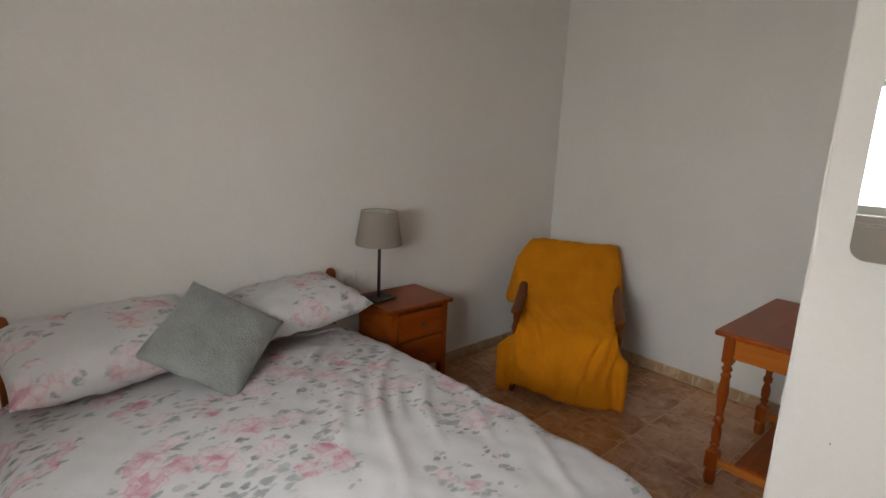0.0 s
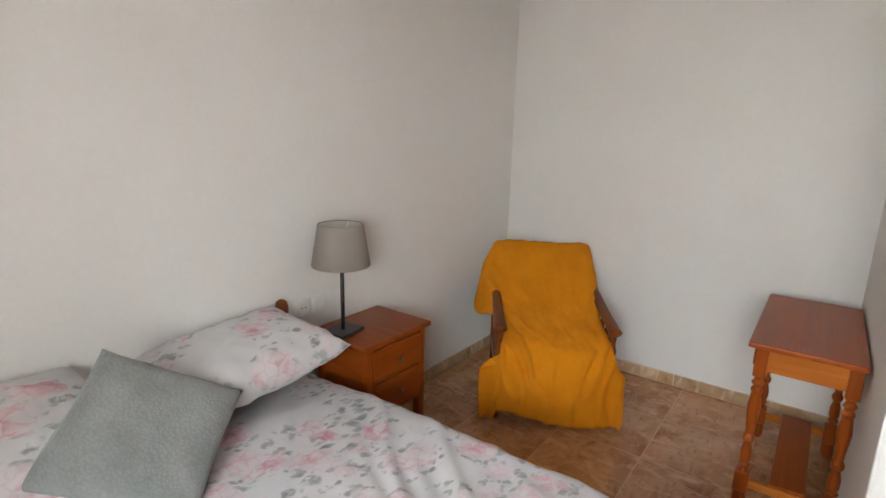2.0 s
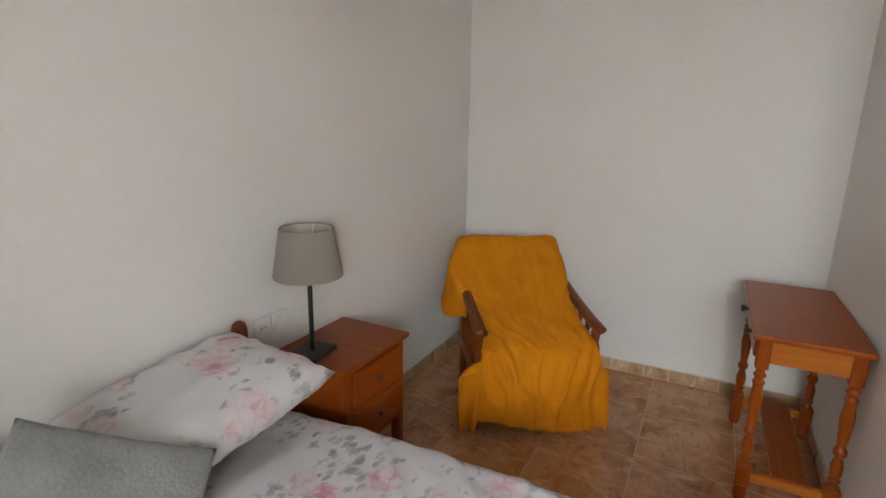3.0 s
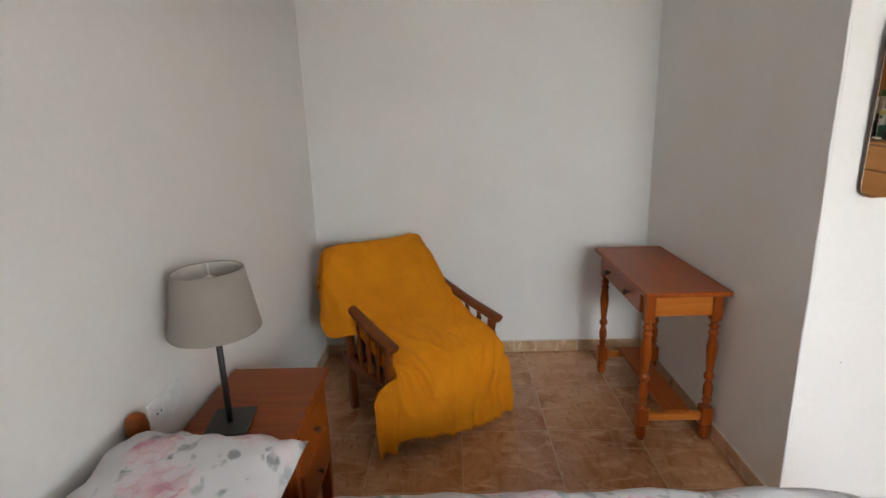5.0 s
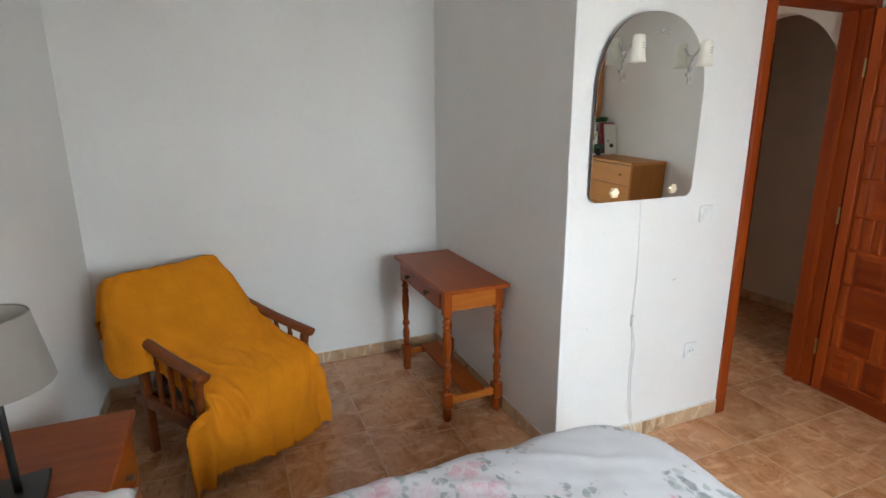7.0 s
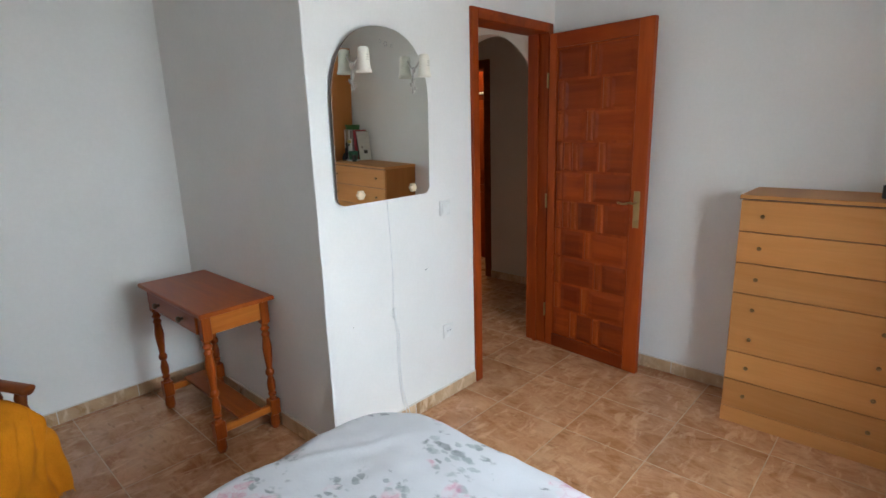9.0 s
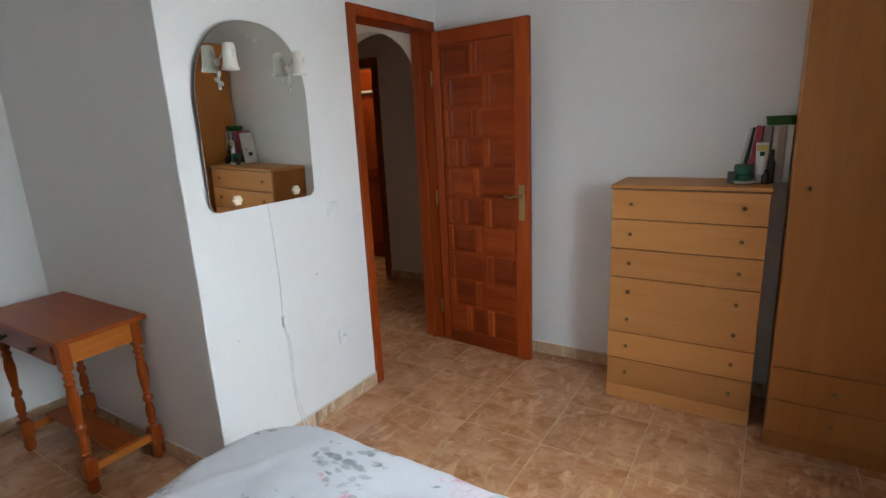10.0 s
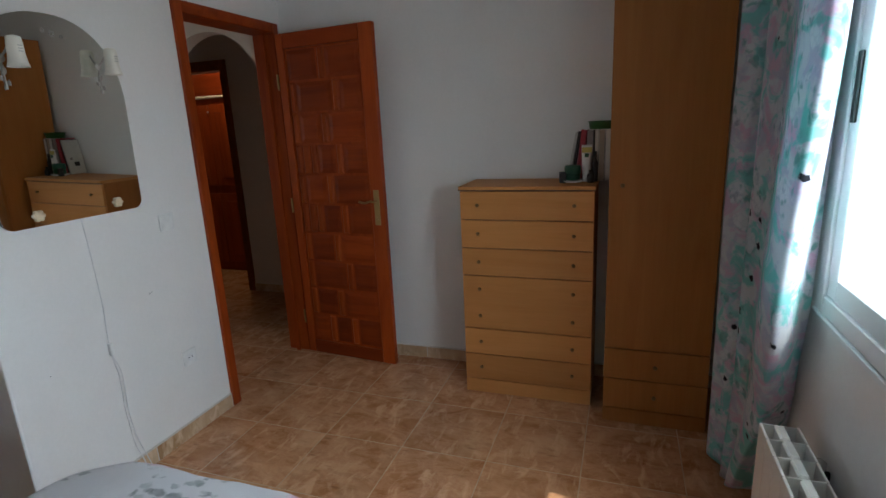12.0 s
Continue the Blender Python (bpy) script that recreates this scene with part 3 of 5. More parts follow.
# ---- window ----
def window():
    w = thing("window_1", "white-framed window over the radiator with a half-raised roller shutter", "window", kind="structure")
    fx0, fx1 = X_W - 0.05, X_W + 0.012
    f = 0.055
    y0, y1, z0, z1 = WIN_Y0, WIN_Y1, WIN_Z0, WIN_Z1
    part("frame_side", boxed(fx0, fx1, y0, y0 + f, z0, z1, 0.004), M_PVC, w)
    part("frame_side", boxed(fx0, fx1, y1 - f, y1, z0, z1, 0.004), M_PVC, w)
    part("frame_sill", boxed(fx0, fx1, y0 + f, y1 - f, z0, z0 + f, 0.004), M_PVC, w)
    part("frame_head", boxed(fx0, fx1, y0 + f, y1 - f, z1 - f, z1, 0.004), M_PVC, w)
    s = 0.06
    for k, (a, b, dx) in enumerate(((y0 + f, 3.73, 0.0), (3.67, y1 - f, -0.028))):
        sa = part("sash", boxed(X_W - 0.022 + dx, X_W + 0.004 + dx, a, a + s, z0 + f, z1 - f, 0.003), M_PVC, w)
        part("sash_stile", boxed(X_W - 0.022 + dx, X_W + 0.004 + dx, b - s, b, z0 + f, z1 - f, 0.003), M_PVC, sa)
        part("sash_rail", boxed(X_W - 0.022 + dx, X_W + 0.004 + dx, a + s, b - s, z0 + f, z0 + f + s, 0.003), M_PVC, sa)
        part("sash_rail", boxed(X_W - 0.022 + dx, X_W + 0.004 + dx, a + s, b - s, z1 - f - s, z1 - f, 0.003), M_PVC, sa)
        pane = part("pane", boxed(X_W - 0.012 + dx, X_W - 0.008 + dx, a + s, b - s, z0 + f + s, z1 - f - s), M_GLASS, sa)
        pane.visible_shadow = False
    part("latch", boxed(X_W + 0.0045, X_W + 0.012, 3.168, 3.192, 1.43, 1.60, 0.002), M_DARKCOVER, w, "black sliding latch")
    part("inner_sill", boxed(X_W - 0.002, X_W + 0.016, y0 - 0.02, y1 + 0.02, z0 - 0.022, z0 - 0.001, 0.004), M_PVC, w)
    for k in range(7):
        z = WIN_Z1 - 0.008 - k * 0.045
        part("shutter_slat", boxed(X_W - 0.125, X_W - 0.112, y0 + 0.01, y1 - 0.01, z - 0.042, z, 0.005, 2), M_PVC, w)


window()


# ---- bed ----
BED_X0, BED_X1, BED_Y0 = 0.25, 1.63, 3.78


def bed():
    b = thing("bed", "double bed with dark reddish wooden posts against the wall", "bed")
    for x in (0.275, 1.605):
        part("post", lathed([(0.024, 0.0), (0.025, 0.1), (0.025, 0.6), (0.027, 0.70), (0.027, 0.745), (0.022, 0.765), (0.012, 0.774), (0.004, 0.776)], (x, 5.655, 0), 20), M_CHAIR, b, smooth=True)
    part("headboard", boxed(0.31, 1.57, 5.645, 5.668, 0.3, 0.66, 0.006), M_PINE, b)
    for x in (0.30, 1.575):
        part("side_rail", boxed(x, x + 0.025, 3.86, 5.62, 0.22, 0.34, 0.004), M_PINE_Y, b)
        part("leg", boxed(x - 0.005, x + 0.045, 3.85, 3.90, 0, 0.34, 0.004), M_PINE_Z, b)
    part("foot_rail", boxed(0.36, 1.56, 3.86, 3.885, 0.22, 0.34, 0.004), M_PINE, b)
    part("mattress", boxed(0.28, 1.60, 3.84, 5.63, 0.30, 0.50, 0.035, 3), M_MATTRESS, b, "pale quilted mattress", True)


bed()


def duvet():
    """A cover that lies on the mattress and rolls over its three free edges."""
    cx, y_head = (BED_X0 + BED_X1) / 2, 5.50
    hw = (BED_X1 - BED_X0) / 2 - 0.055
    length = y_head - BED_Y0 - 0.055
    rc, roll = 0.16, 0.085
    drop = 0.26

    def ease(a):
        a = max(0.0, min(1.0, a))
        return a * a * (3 - 2 * a)

    def f(u, v):
        s = (u - 0.5) * 2 * (hw + drop + 0.05)
        t = v * (length + drop + 0.05)
        # excess past a rectangle with rounded corners, open towards the head
        qx, qy = abs(s) - (hw - rc), t - (length - rc)
        if qx > 0 and qy > 0:
            dist = math.hypot(qx, qy)
            nx, ny, e = qx / dist, qy / dist, dist - rc
        elif qx > qy:
            nx, ny, e = 1.0, 0.0, qx - rc
        else:
            nx, ny, e = 0.0, 1.0, qy - rc
        nx = math.copysign(nx, s)
        x, y, z = s, t, 0.0
        if e > 0:
            a = min(e / roll, math.pi / 2)
            out = roll * math.sin(a)
            z = -roll * (1 - math.cos(a)) - max(0.0, e - roll * math.pi / 2)
            x, y = s - nx * (e - out), t - ny * (e - out)
        # fullness in the middle, sagging near the edges
        z += 0.022 * max(0.0, 1 - (abs(s) / hw) ** 2)
        # soft hills and small creases
        p = Vector((s * 1.9, t * 1.9, 0.3))
        z += 0.015 * noise.noise(p) + 0.009 * noise.noise(p * 3.1) + 0.005 * noise.noise(p * 7.7)
        # long sharp folds that run aslant from the alcove side of the bed towards the middle of its foot
        k = (s + 0.05) / hw
        if k > 0:
            w = ease(k * 1.5) * ease((t - 0.15) / 0.35) * ease((1.72 - t) / 0.5)
            w *= 1 - 0.7 * ease((s / hw - 0.80) / 0.2) * ease((t - 0.5) / 0.3)
            bend = 0.07 * noise.noise(Vector((s * 1.6, t * 1.3, 4.0)))
            ph = (s * 0.83 + t * 0.55 + bend) / 0.15
            along = s * 0.55 - t * 0.83
            part_of = 0.38 + 0.95 * noise.noise(Vector((round(ph) * 3.7, along * 1.6, 2.0)))
            z += w * 0.030 * max(0.0, min(1.0, part_of)) * (1 - abs(math.sin(math.pi * ph))) ** 2.2
            # finer pleats here and there between them
            z += w * 0.006 * max(0.0, noise.noise(Vector((s * 4, t * 3, 7.0)))) * math.sin(ph * 13 + 3.0 * noise.noise(Vector((s * 3, t * 2.2, 7.0))))
        if e > 0.03:
            arc = t if abs(nx) > abs(ny) else s
            wv = math.sin(arc * 19 + 1.5 * noise.noise(Vector((arc * 2.3, 1.7, 0)))) * 0.012 * min(1.0, e / 0.2)
            x, y = x + nx * wv, y + ny * wv
        # the hem at the head is turned a little lower under the pillows
        return Vector((cx + x, y_head - y, 0.528 + z - 0.03 * max(0.0, 1 - t / 0.25)))

    d = thing("duvet", "white cotton duvet printed with pink roses, rumpled over the bed", "duvet")
    solid(part("cover", sheet(150, 160, f), M_BEDDING, d, smooth=True), 0.018, -1.0)
    rim = [f(0, k / 60) for k in range(61)] + [f(k / 60, 1) for k in range(1, 61)] + [f(1, 1 - k / 60) for k in range(1, 61)]
    part("hem", tube(rim, 0.009, 8), M_BEDDING, d, "stitched hem", True)
    part("head_hem", tube([f(k / 60, 0) for k in range(61)], 0.010, 8), M_BEDDING, d, "turned edge under the pillows", True)


duvet()


def cushion_shape(w, h, depth, n=28, seed=0.0, crease=0.006, power=0.75, ears=0.06):
    """A stuffed square: two bulged faces that meet in a seam, corners drawn out."""
    bm = bmesh.new()
    layers = []
    for side in (1, -1):
        g = []
        for i in range(n + 1):
            row = []
            for j in range(n + 1):
                a, b = 2 * i / n - 1, 2 * j / n - 1
                bulge = max(0.0, (1 - a ** 4) * (1 - b ** 4)) ** power
                pinch = 1 - ears * (1 - abs(a) ** 2) * abs(b) ** 3 - ears * 0.2
                pinch2 = 1 - ears * (1 - abs(b) ** 2) * abs(a) ** 3 - ears * 0.2
                q = Vector((a * 2.1 + seed, b * 2.1, side * 1.3 + seed))
                wr = crease * (noise.noise(q * 1.7) + 0.5 * noise.noise(q * 4.3)) * min(1.0, bulge * 3)
                rad = math.atan2(b, a)
                edge = max(abs(a), abs(b))
                wr += crease * 0.9 * math.sin(rad * 17 + seed) * max(0.0, edge - 0.55) * min(1.0, bulge * 4)
                row.append(bm.verts.new((a * w / 2 * pinch2, b * h / 2 * pinch, side * (depth / 2 * bulge + wr))))
            g.append(row)
        layers.append(g)
        for i in range(n):
            for j in range(n):
                q = (g[i][j], g[i + 1][j], g[i + 1][j + 1], g[i][j + 1])
                bm.faces.new(q if side == 1 else q[::-1])
    bmesh.ops.remove_doubles(bm, verts=bm.verts, dist=0.0015)
    return bm


PILLOW_A = pose(1.283, 5.455, 0.692, 2, -4, -2)
PILLOW_B = pose(0.575, 5.43, 0.678, 11, 0, 9)
single("pillow", cushion_shape(0.625, 0.45, 0.18, 30, 3.0, 0.012, 0.62, 0.07), M_PILLOW, "plump white pillow printed with pink roses, beside the nightstand", "pillow", PILLOW_A, "pillows on the bed", smooth=True)
single("pillow", cushion_shape(0.70, 0.48, 0.19, 30, 8.0, 0.012, 0.62, 0.07), M_PILLOW, "white pillow printed with pink roses, behind the grey cushion", "pillow", PILLOW_B, "pillows on the bed", smooth=True)


def grey_cushion():
    m = Matrix.Translation((0.871, 5.225, 0.70)) @ Euler((radians(38), radians(-2), radians(-2)), "XYZ").to_matrix().to_4x4() @ pose(0, 0, 0, 0, 0, 45)
    c = thing("cushion", "grey knitted square cushion standing on its corner against the pillows", "cushion", m)
    part("cover", cushion_shape(0.39, 0.39, 0.12, 28, 1.0, 0.004, 0.6, 0.05), M_CUSHION, c, smooth=True)
    e = 0.185
    part("piping", tube([(-e, -e, 0), (0, -e * 0.97, 0), (e, -e, 0), (e * 0.97, 0, 0), (e, e, 0), (0, e * 0.97, 0), (-e, e, 0), (-e * 0.97, 0, 0), (-e, -e, 0)], 0.0035, 6), M_PIPING, c, "dark seam piping")


grey_cushion()


# ---- nightstand and lamp ----
def knob(name, parent, p, r, mat, axis="y", sign=1, label=""):
    prof = [(r * 0.55, 0.0), (r * 0.45, sign * r * 0.6), (r, sign * r * 1.1), (r * 0.9, sign * r * 1.7), (r * 0.3, sign * r * 1.95)]
    return part(name, lathed(prof, p, 12, axis), mat, parent, label, True)


def nightstand():
    n = thing("nightstand", "honey-coloured pine nightstand with two drawers beside the bed", "nightstand", pose(1.965, 5.49, 0))
    w, d, h = 0.385, 0.31, 0.575
    x0, x1, y0, y1 = -w / 2, w / 2, -d / 2, d / 2
    part("top", boxed(-0.225, 0.22, -0.17, 0.178, h, h + 0.024, 0.007, 2), M_PINE_Y, n)
    for sx, sy in ((x0, y0), (x1 - 0.04, y0), (x0, y1 - 0.04), (x1 - 0.04, y1 - 0.04)):
        part("leg", boxed(sx, sx + 0.04, sy, sy + 0.04, 0, h, 0.004), M_PINE_Z, n)
    part("side_panel", boxed(x0 + 0.006, x0 + 0.02, y0 + 0.04, y1 - 0.04, 0.24, h), M_PINE_Y, n)
    part("side_panel", boxed(x1 - 0.02, x1 - 0.006, y0 + 0.04, y1 - 0.04, 0.24, h), M_PINE_Y, n)
    part("back_panel", boxed(x0 + 0.04, x1 - 0.04, y1 - 0.02, y1 - 0.008, 0.24, h), M_PINE, n)
    part("front_rail", boxed(x0 + 0.04, x1 - 0.04, y0 + 0.004, y0 + 0.03, 0.235, 0.256), M_PINE, n)
    for z0, z1 in ((0.262, 0.405), (0.413, 0.56)):
        dr = part("drawer", boxed(x0 + 0.043, x1 - 0.043, y0 - 0.006, y0 + 0.25, z0, z1, 0.006, 2), M_PINE, n)
        knob("knob", dr, (0, y0 - 0.006, (z0 + z1) / 2), 0.012, M_KNOB, "y", -1)
    return n


nightstand()


def table_lamp():
    l = thing("table_lamp", "black-stemmed table lamp with taupe fabric shade on the nightstand", "lamp", pose(1.825, 5.53, 0.599, 0, 0, 8))
    part("base", boxed(-0.075, 0.075, -0.06, 0.06, 0, 0.014, 0.003), M_BLACK, l)
    part("stem", lathed([(0.009, 0.014), (0.009, 0.34)], (0, 0, 0), 12), M_BLACK, l, smooth=True)
    prof = [(0.122, 0.303), (0.124, 0.306), (0.095, 0.478), (0.093, 0.481), (0.0915, 0.479), (0.1195, 0.305), (0.122, 0.303)]
    sh = part("shade", lathed(prof, (-0.005, 0, 0), 48, closed=False), M_SHADE, l, "taupe fabric drum shade", True)
    part("lining", lathed([(0.118, 0.308), (0.0905, 0.477)], (-0.005, 0, 0), 48, closed=False), M_SHADE_IN, sh, "pale shade lining", True)
    part("bulb_holder", lathed([(0.016, 0.33), (0.018, 0.39)], (0, 0, 0), 14), M_BLACK, l)
    part("bulb", lathed([(0.012, 0.391), (0.026, 0.425), (0.022, 0.45), (0.004, 0.462)], (0, 0, 0), 16), M_CERAMIC, l, "frosted bulb", True)
    for k in range(3):
        a = 2.1 * k + 0.3
        part("shade_arm", tube([(0.016 * math.cos(a), 0.016 * math.sin(a), 0.388), (0.05 * math.cos(a), 0.05 * math.sin(a), 0.44), (0.09 * math.cos(a) - 0.004, 0.09 * math.sin(a), 0.474)], 0.0022, 6), M_PLASTIC, l)


table_lamp()


# ---- armchair with throw ----
CHAIR = Matrix.Translation((2.665, 4.895, 0)) @ pose(0, 0, 0, 0, 0, math.degrees(math.atan2(-0.5, 0.339)))   # local x to the chair's left arm side, y to its back


def turned_post(parent, p0, p1, r, name="spindle"):
    """A turned bar from p0 up to p1 with beads."""
    a, b = Vector(p0), Vector(p1)
    L = (b - a).length
    prof = [(0.7, 0), (1, 0.06), (0.75, 0.14), (1.15, 0.22), (0.8, 0.3), (1.25, 0.5), (0.8, 0.7), (1.15, 0.78), (0.75, 0.86), (1, 0.94), (0.7, 1)]
    bm = lathed([(r * k, L * t) for k, t in prof], (0, 0, 0), 12)
    bm.transform(Matrix.Translation(a) @ (b - a).to_track_quat("Z", "Y").to_matrix().to_4x4())
    return part(name, bm, M_CHAIR, parent, smooth=True)


def armchair():
    c = thing("armchair", "low dark wooden armchair with turned arm spindles under a throw", "armchair", CHAIR)
    half = 0.285
    for sx in (-1, 1):
        x = sx * half
        pts = smooth_path([(x, -0.005, 0.508), (x, 0.05, 0.515), (x, 0.25, 0.538), (x, 0.42, 0.568), (x, 0.50, 0.585)], 5)
        bm = bmesh.new()
        rings = []
        for i, p in enumerate(pts):
            k = i / (len(pts) - 1)
            hw, hh = 0.034 * (1 - 0.25 * k) * (0.7 if i == 0 else 1), 0.019
            rings.append([bm.verts.new(p + Vector((hw * math.cos(a), 0, hh * math.sin(a)))) for a in (2 * math.pi * q / 14 for q in range(14))])
        for r0, r1 in zip(rings, rings[1:]):
            for q in range(14):
                bm.faces.new((r0[q], r0[(q + 1) % 14], r1[(q + 1) % 14], r1[q]))
        bm.faces.new(rings[0])
        bm.faces.new(rings[-1])
        bmesh.ops.recalc_face_normals(bm, faces=bm.faces)
        part("armrest", bm, M_CHAIR, c, smooth=True)
        part("side_rail", boxed(x - 0.016, x + 0.016, 0.0, 0.56, 0.235, 0.295, 0.005), M_CHAIR, c)
        turned_post(c, (x, 0.045, 0.0), (x, 0.045, 0.505), 0.023, "front_leg")
        for y, z in ((0.15, 0.515), (0.25, 0.53), (0.35, 0.545)):
            turned_post(c, (x, y, 0.29), (x, y, z), 0.0125)
        back = bmesh.new()
        box(back, x - 0.018, x + 0.018, 0.46, 0.50, 0, 0.57, 0.004)
        bmesh.ops.transform(back, matrix=Matrix.Shear("XZ", 4, (0.0, 0.0)), verts=back.verts)
        part("back_leg", back, M_CHAIR, c)
        bp = boxed(-0.018, 0.018, -0.018, 0.018, 0, 0.49, 0.004)
        bp.transform(Matrix.Translation((sx * 0.20, 0.48, 0.30)) @ pose(0, 0, 0, -28))
        part("back_post", bp, M_CHAIR, c)
    part("front_rail", boxed(-0.27, 0.27, 0.025, 0.05, 0.22, 0.285, 0.004), M_CHAIR, c)
    part("back_rail", boxed(-0.27, 0.27, 0.465, 0.495, 0.235, 0.29, 0.004), M_CHAIR, c)
    part("seat_cushion", boxed(-0.25, 0.25, 0.03, 0.50, 0.29, 0.385, 0.035, 3), M_DARKCOVER, c, "dark seat cushion", True)
    bc = boxed(-0.215, 0.215, -0.032, 0.032, 0, 0.42, 0.028, 3)
    bc.transform(Matrix.Translation((0, 0.50, 0.34)) @ pose(0, 0, 0, -29))
    part("back_cushion", bc, M_DARKCOVER, c, "dark back cushion", True)


armchair()


def throw():
    """The cloth follows the chair's outline: over the back, down the seat, to the floor in front."""
    line = [(0.81, 0.44), (0.80, 0.62), (0.785, 0.755), (0.745, 0.802), (0.685, 0.785), (0.60, 0.715), (0.46, 0.605), (0.32, 0.52), (0.18, 0.47), (0.06, 0.44), (0.0, 0.39), (-0.034, 0.28), (-0.046, 0.15), (-0.05, 0.022)]
    pts = smooth_path([(0, y, z) for y, z in line], 5)
    n = len(pts) - 1

    def ease(a):
        a = max(0.0, min(1.0, a))
        return a * a * (3 - 2 * a)

    def f(u, v):
        q = v * n
        i = min(int(q), n - 1)
        p = pts[i].lerp(pts[i + 1], q - i)
        s = 2 * u - 1
        k = abs(s)
        back = ease((p.y - 0.36) / 0.16)
        low = ease((0.43 - p.z) / 0.16) if p.y < 0.2 else 0.0
        mid = 1 - max(back, low)
        behind = ease((p.z - 0.46) / 0.26) if p.y > 0.74 else 1.0
        half = 0.258 * back + 0.246 * mid + 0.335 * low
        flap = 0.195 * back * behind + 0.10 * mid + 0.02 * low
        # the cloth lies over the rear of one arm
        over = ease((p.y - 0.32) / 0.12) * ease((0.74 - p.y) / 0.16) * ease(-s * 6)
        half += 0.062 * over
        flap += 0.03 * over
        a = k * (half + flap)
        r = 0.03
        x, y, z = min(a, half), p.y, p.z
        e = a - half
        if e > 0:
            th = min(e / r, math.pi / 2)
            x += r * math.sin(th)
            z -= r * (1 - math.cos(th)) + max(0.0, e - r * math.pi / 2)
            sway = ease(e / 0.15)
            x += back * (0.2 * e + sway * 0.008 * math.sin(v * 52 + 1.5 * s))
            y -= sway * back * 0.02
        x = math.copysign(x, s) - 0.016 * low
        # the cloth hangs in gathers in front, most at the corners
        y += 0.02 * low * k ** 3 + 0.035 * low * ease((-0.55 - s) / 0.35)
        corner = ease((k - 0.66) / 0.3)
        warp = 2.5 * noise.noise(Vector((s * 3, v * 4, 1)))
        y += low * (0.003 + 0.026 * corner) * math.sin(s * 25 + warp)
        x += 0.010 * low * math.cos(s * 17 + v * 9)
        # pulls that run from the front corners of the seat down and inwards
        for side, slope in ((-1, 2.4), (1, 1.5)):
            for off in (0.0, 0.16, 0.30):
                g = (s * side) - 0.90 + off + slope * max(0.0, v - 0.70) * (0.6 + off)
                y -= 0.032 * math.exp(-(g / 0.055) ** 2) * ease((v - 0.66) / 0.08) * ease((1.0 - v) / 0.2)
        # the hem is caught up beside the corner that touches the floor
        if p.z < 0.25 and p.y < 0.1:
            drop = ease((0.25 - p.z) / 0.2)
            z += drop * (0.055 * ease((s + 0.86) / 0.12) * ease((0.25 - s) / 0.8))
        w = Vector((s * 2.4, v * 5.0, 2.0))
        b = 0.017 * noise.noise(w) + 0.009 * noise.noise(w * 2.9) + 0.006 * noise.noise(w * 6.1)
        d2 = (s - 0.62) - 0.5 * (v - 0.5)
        b += 0.016 * math.exp(-(d2 / 0.045) ** 2) * max(0.0, 1 - abs(v - 0.62) / 0.35)
        d3 = (s + 0.50) + 0.9 * (v - 0.3)
        b += 0.016 * math.exp(-(d3 / 0.04) ** 2) * max(0.0, 1 - abs(v - 0.36) / 0.16)
        d4 = (s + 0.66) - 0.8 * (v - 0.42)
        b += 0.014 * math.exp(-(d4 / 0.035) ** 2) * max(0.0, 1 - abs(v - 0.42) / 0.12)
        # creases that fan out from where the cloth is tucked behind the arms, and a long pull down the far side
        for side, v0, reach in ((-1, 0.52, 0.9), (1, 0.50, 0.6)):
            for slope in (0.25, 0.8, 1.5):
                g = (1 - s * side) - slope * (v - v0 + 0.05) * 2.2 - 0.06
                b += 0.014 * math.exp(-(g / 0.04) ** 2) * ease((v - v0 + 0.05) / 0.06) * ease((v0 + 0.34 * reach - v) / 0.15)
        b += 0.015 * math.exp(-((s - 0.80 - 0.06 * math.sin(v * 9)) / 0.05) ** 2) * ease((v - 0.3) / 0.1) * ease((0.95 - v) / 0.2)
        z += b * (1 - low)
        y -= b * (0.4 + 1.0 * low)
        return Vector((x, y, max(z, 0.012)))

    d = thing("throw", "mustard yellow cotton throw draped over the armchair", "throw", CHAIR)
    solid(part("cloth", sheet(72, 110, f), M_THROW, d, smooth=True), 0.005, 0.0)
    for name, rim in (("front_hem", [f(k / 72, 1) for k in range(73)]), ("back_hem", [f(k / 72, 0) for k in range(73)]), ("side_hem", [f(0, k / 110) for k in range(111)]), ("side_hem", [f(1, k / 110) for k in range(111)])):
        part(name, tube(rim, 0.0048, 8), M_THROW, d, smooth=True)
    random.seed(11)
    bm = bmesh.new()
    for k in range(150):
        p = f((k + 0.5) / 150, 1)
        q = p + Vector((random.uniform(-0.006, 0.006), random.uniform(-0.014, 0.002), 0))
        q.z = max(0.003, p.z - random.uniform(0.008, 0.02))
        a, b = bm.verts.new(p + Vector((-0.0014, 0, 0))), bm.verts.new(p + Vector((0.0014, 0, 0)))
        bm.faces.new((a, b, bm.verts.new(q + Vector((0.0012, 0.001, 0))), bm.verts.new(q + Vector((-0.0012, 0.001, 0)))))
    tagged(part("fringe", bm, M_THROW, d), kind="stuff")


throw()


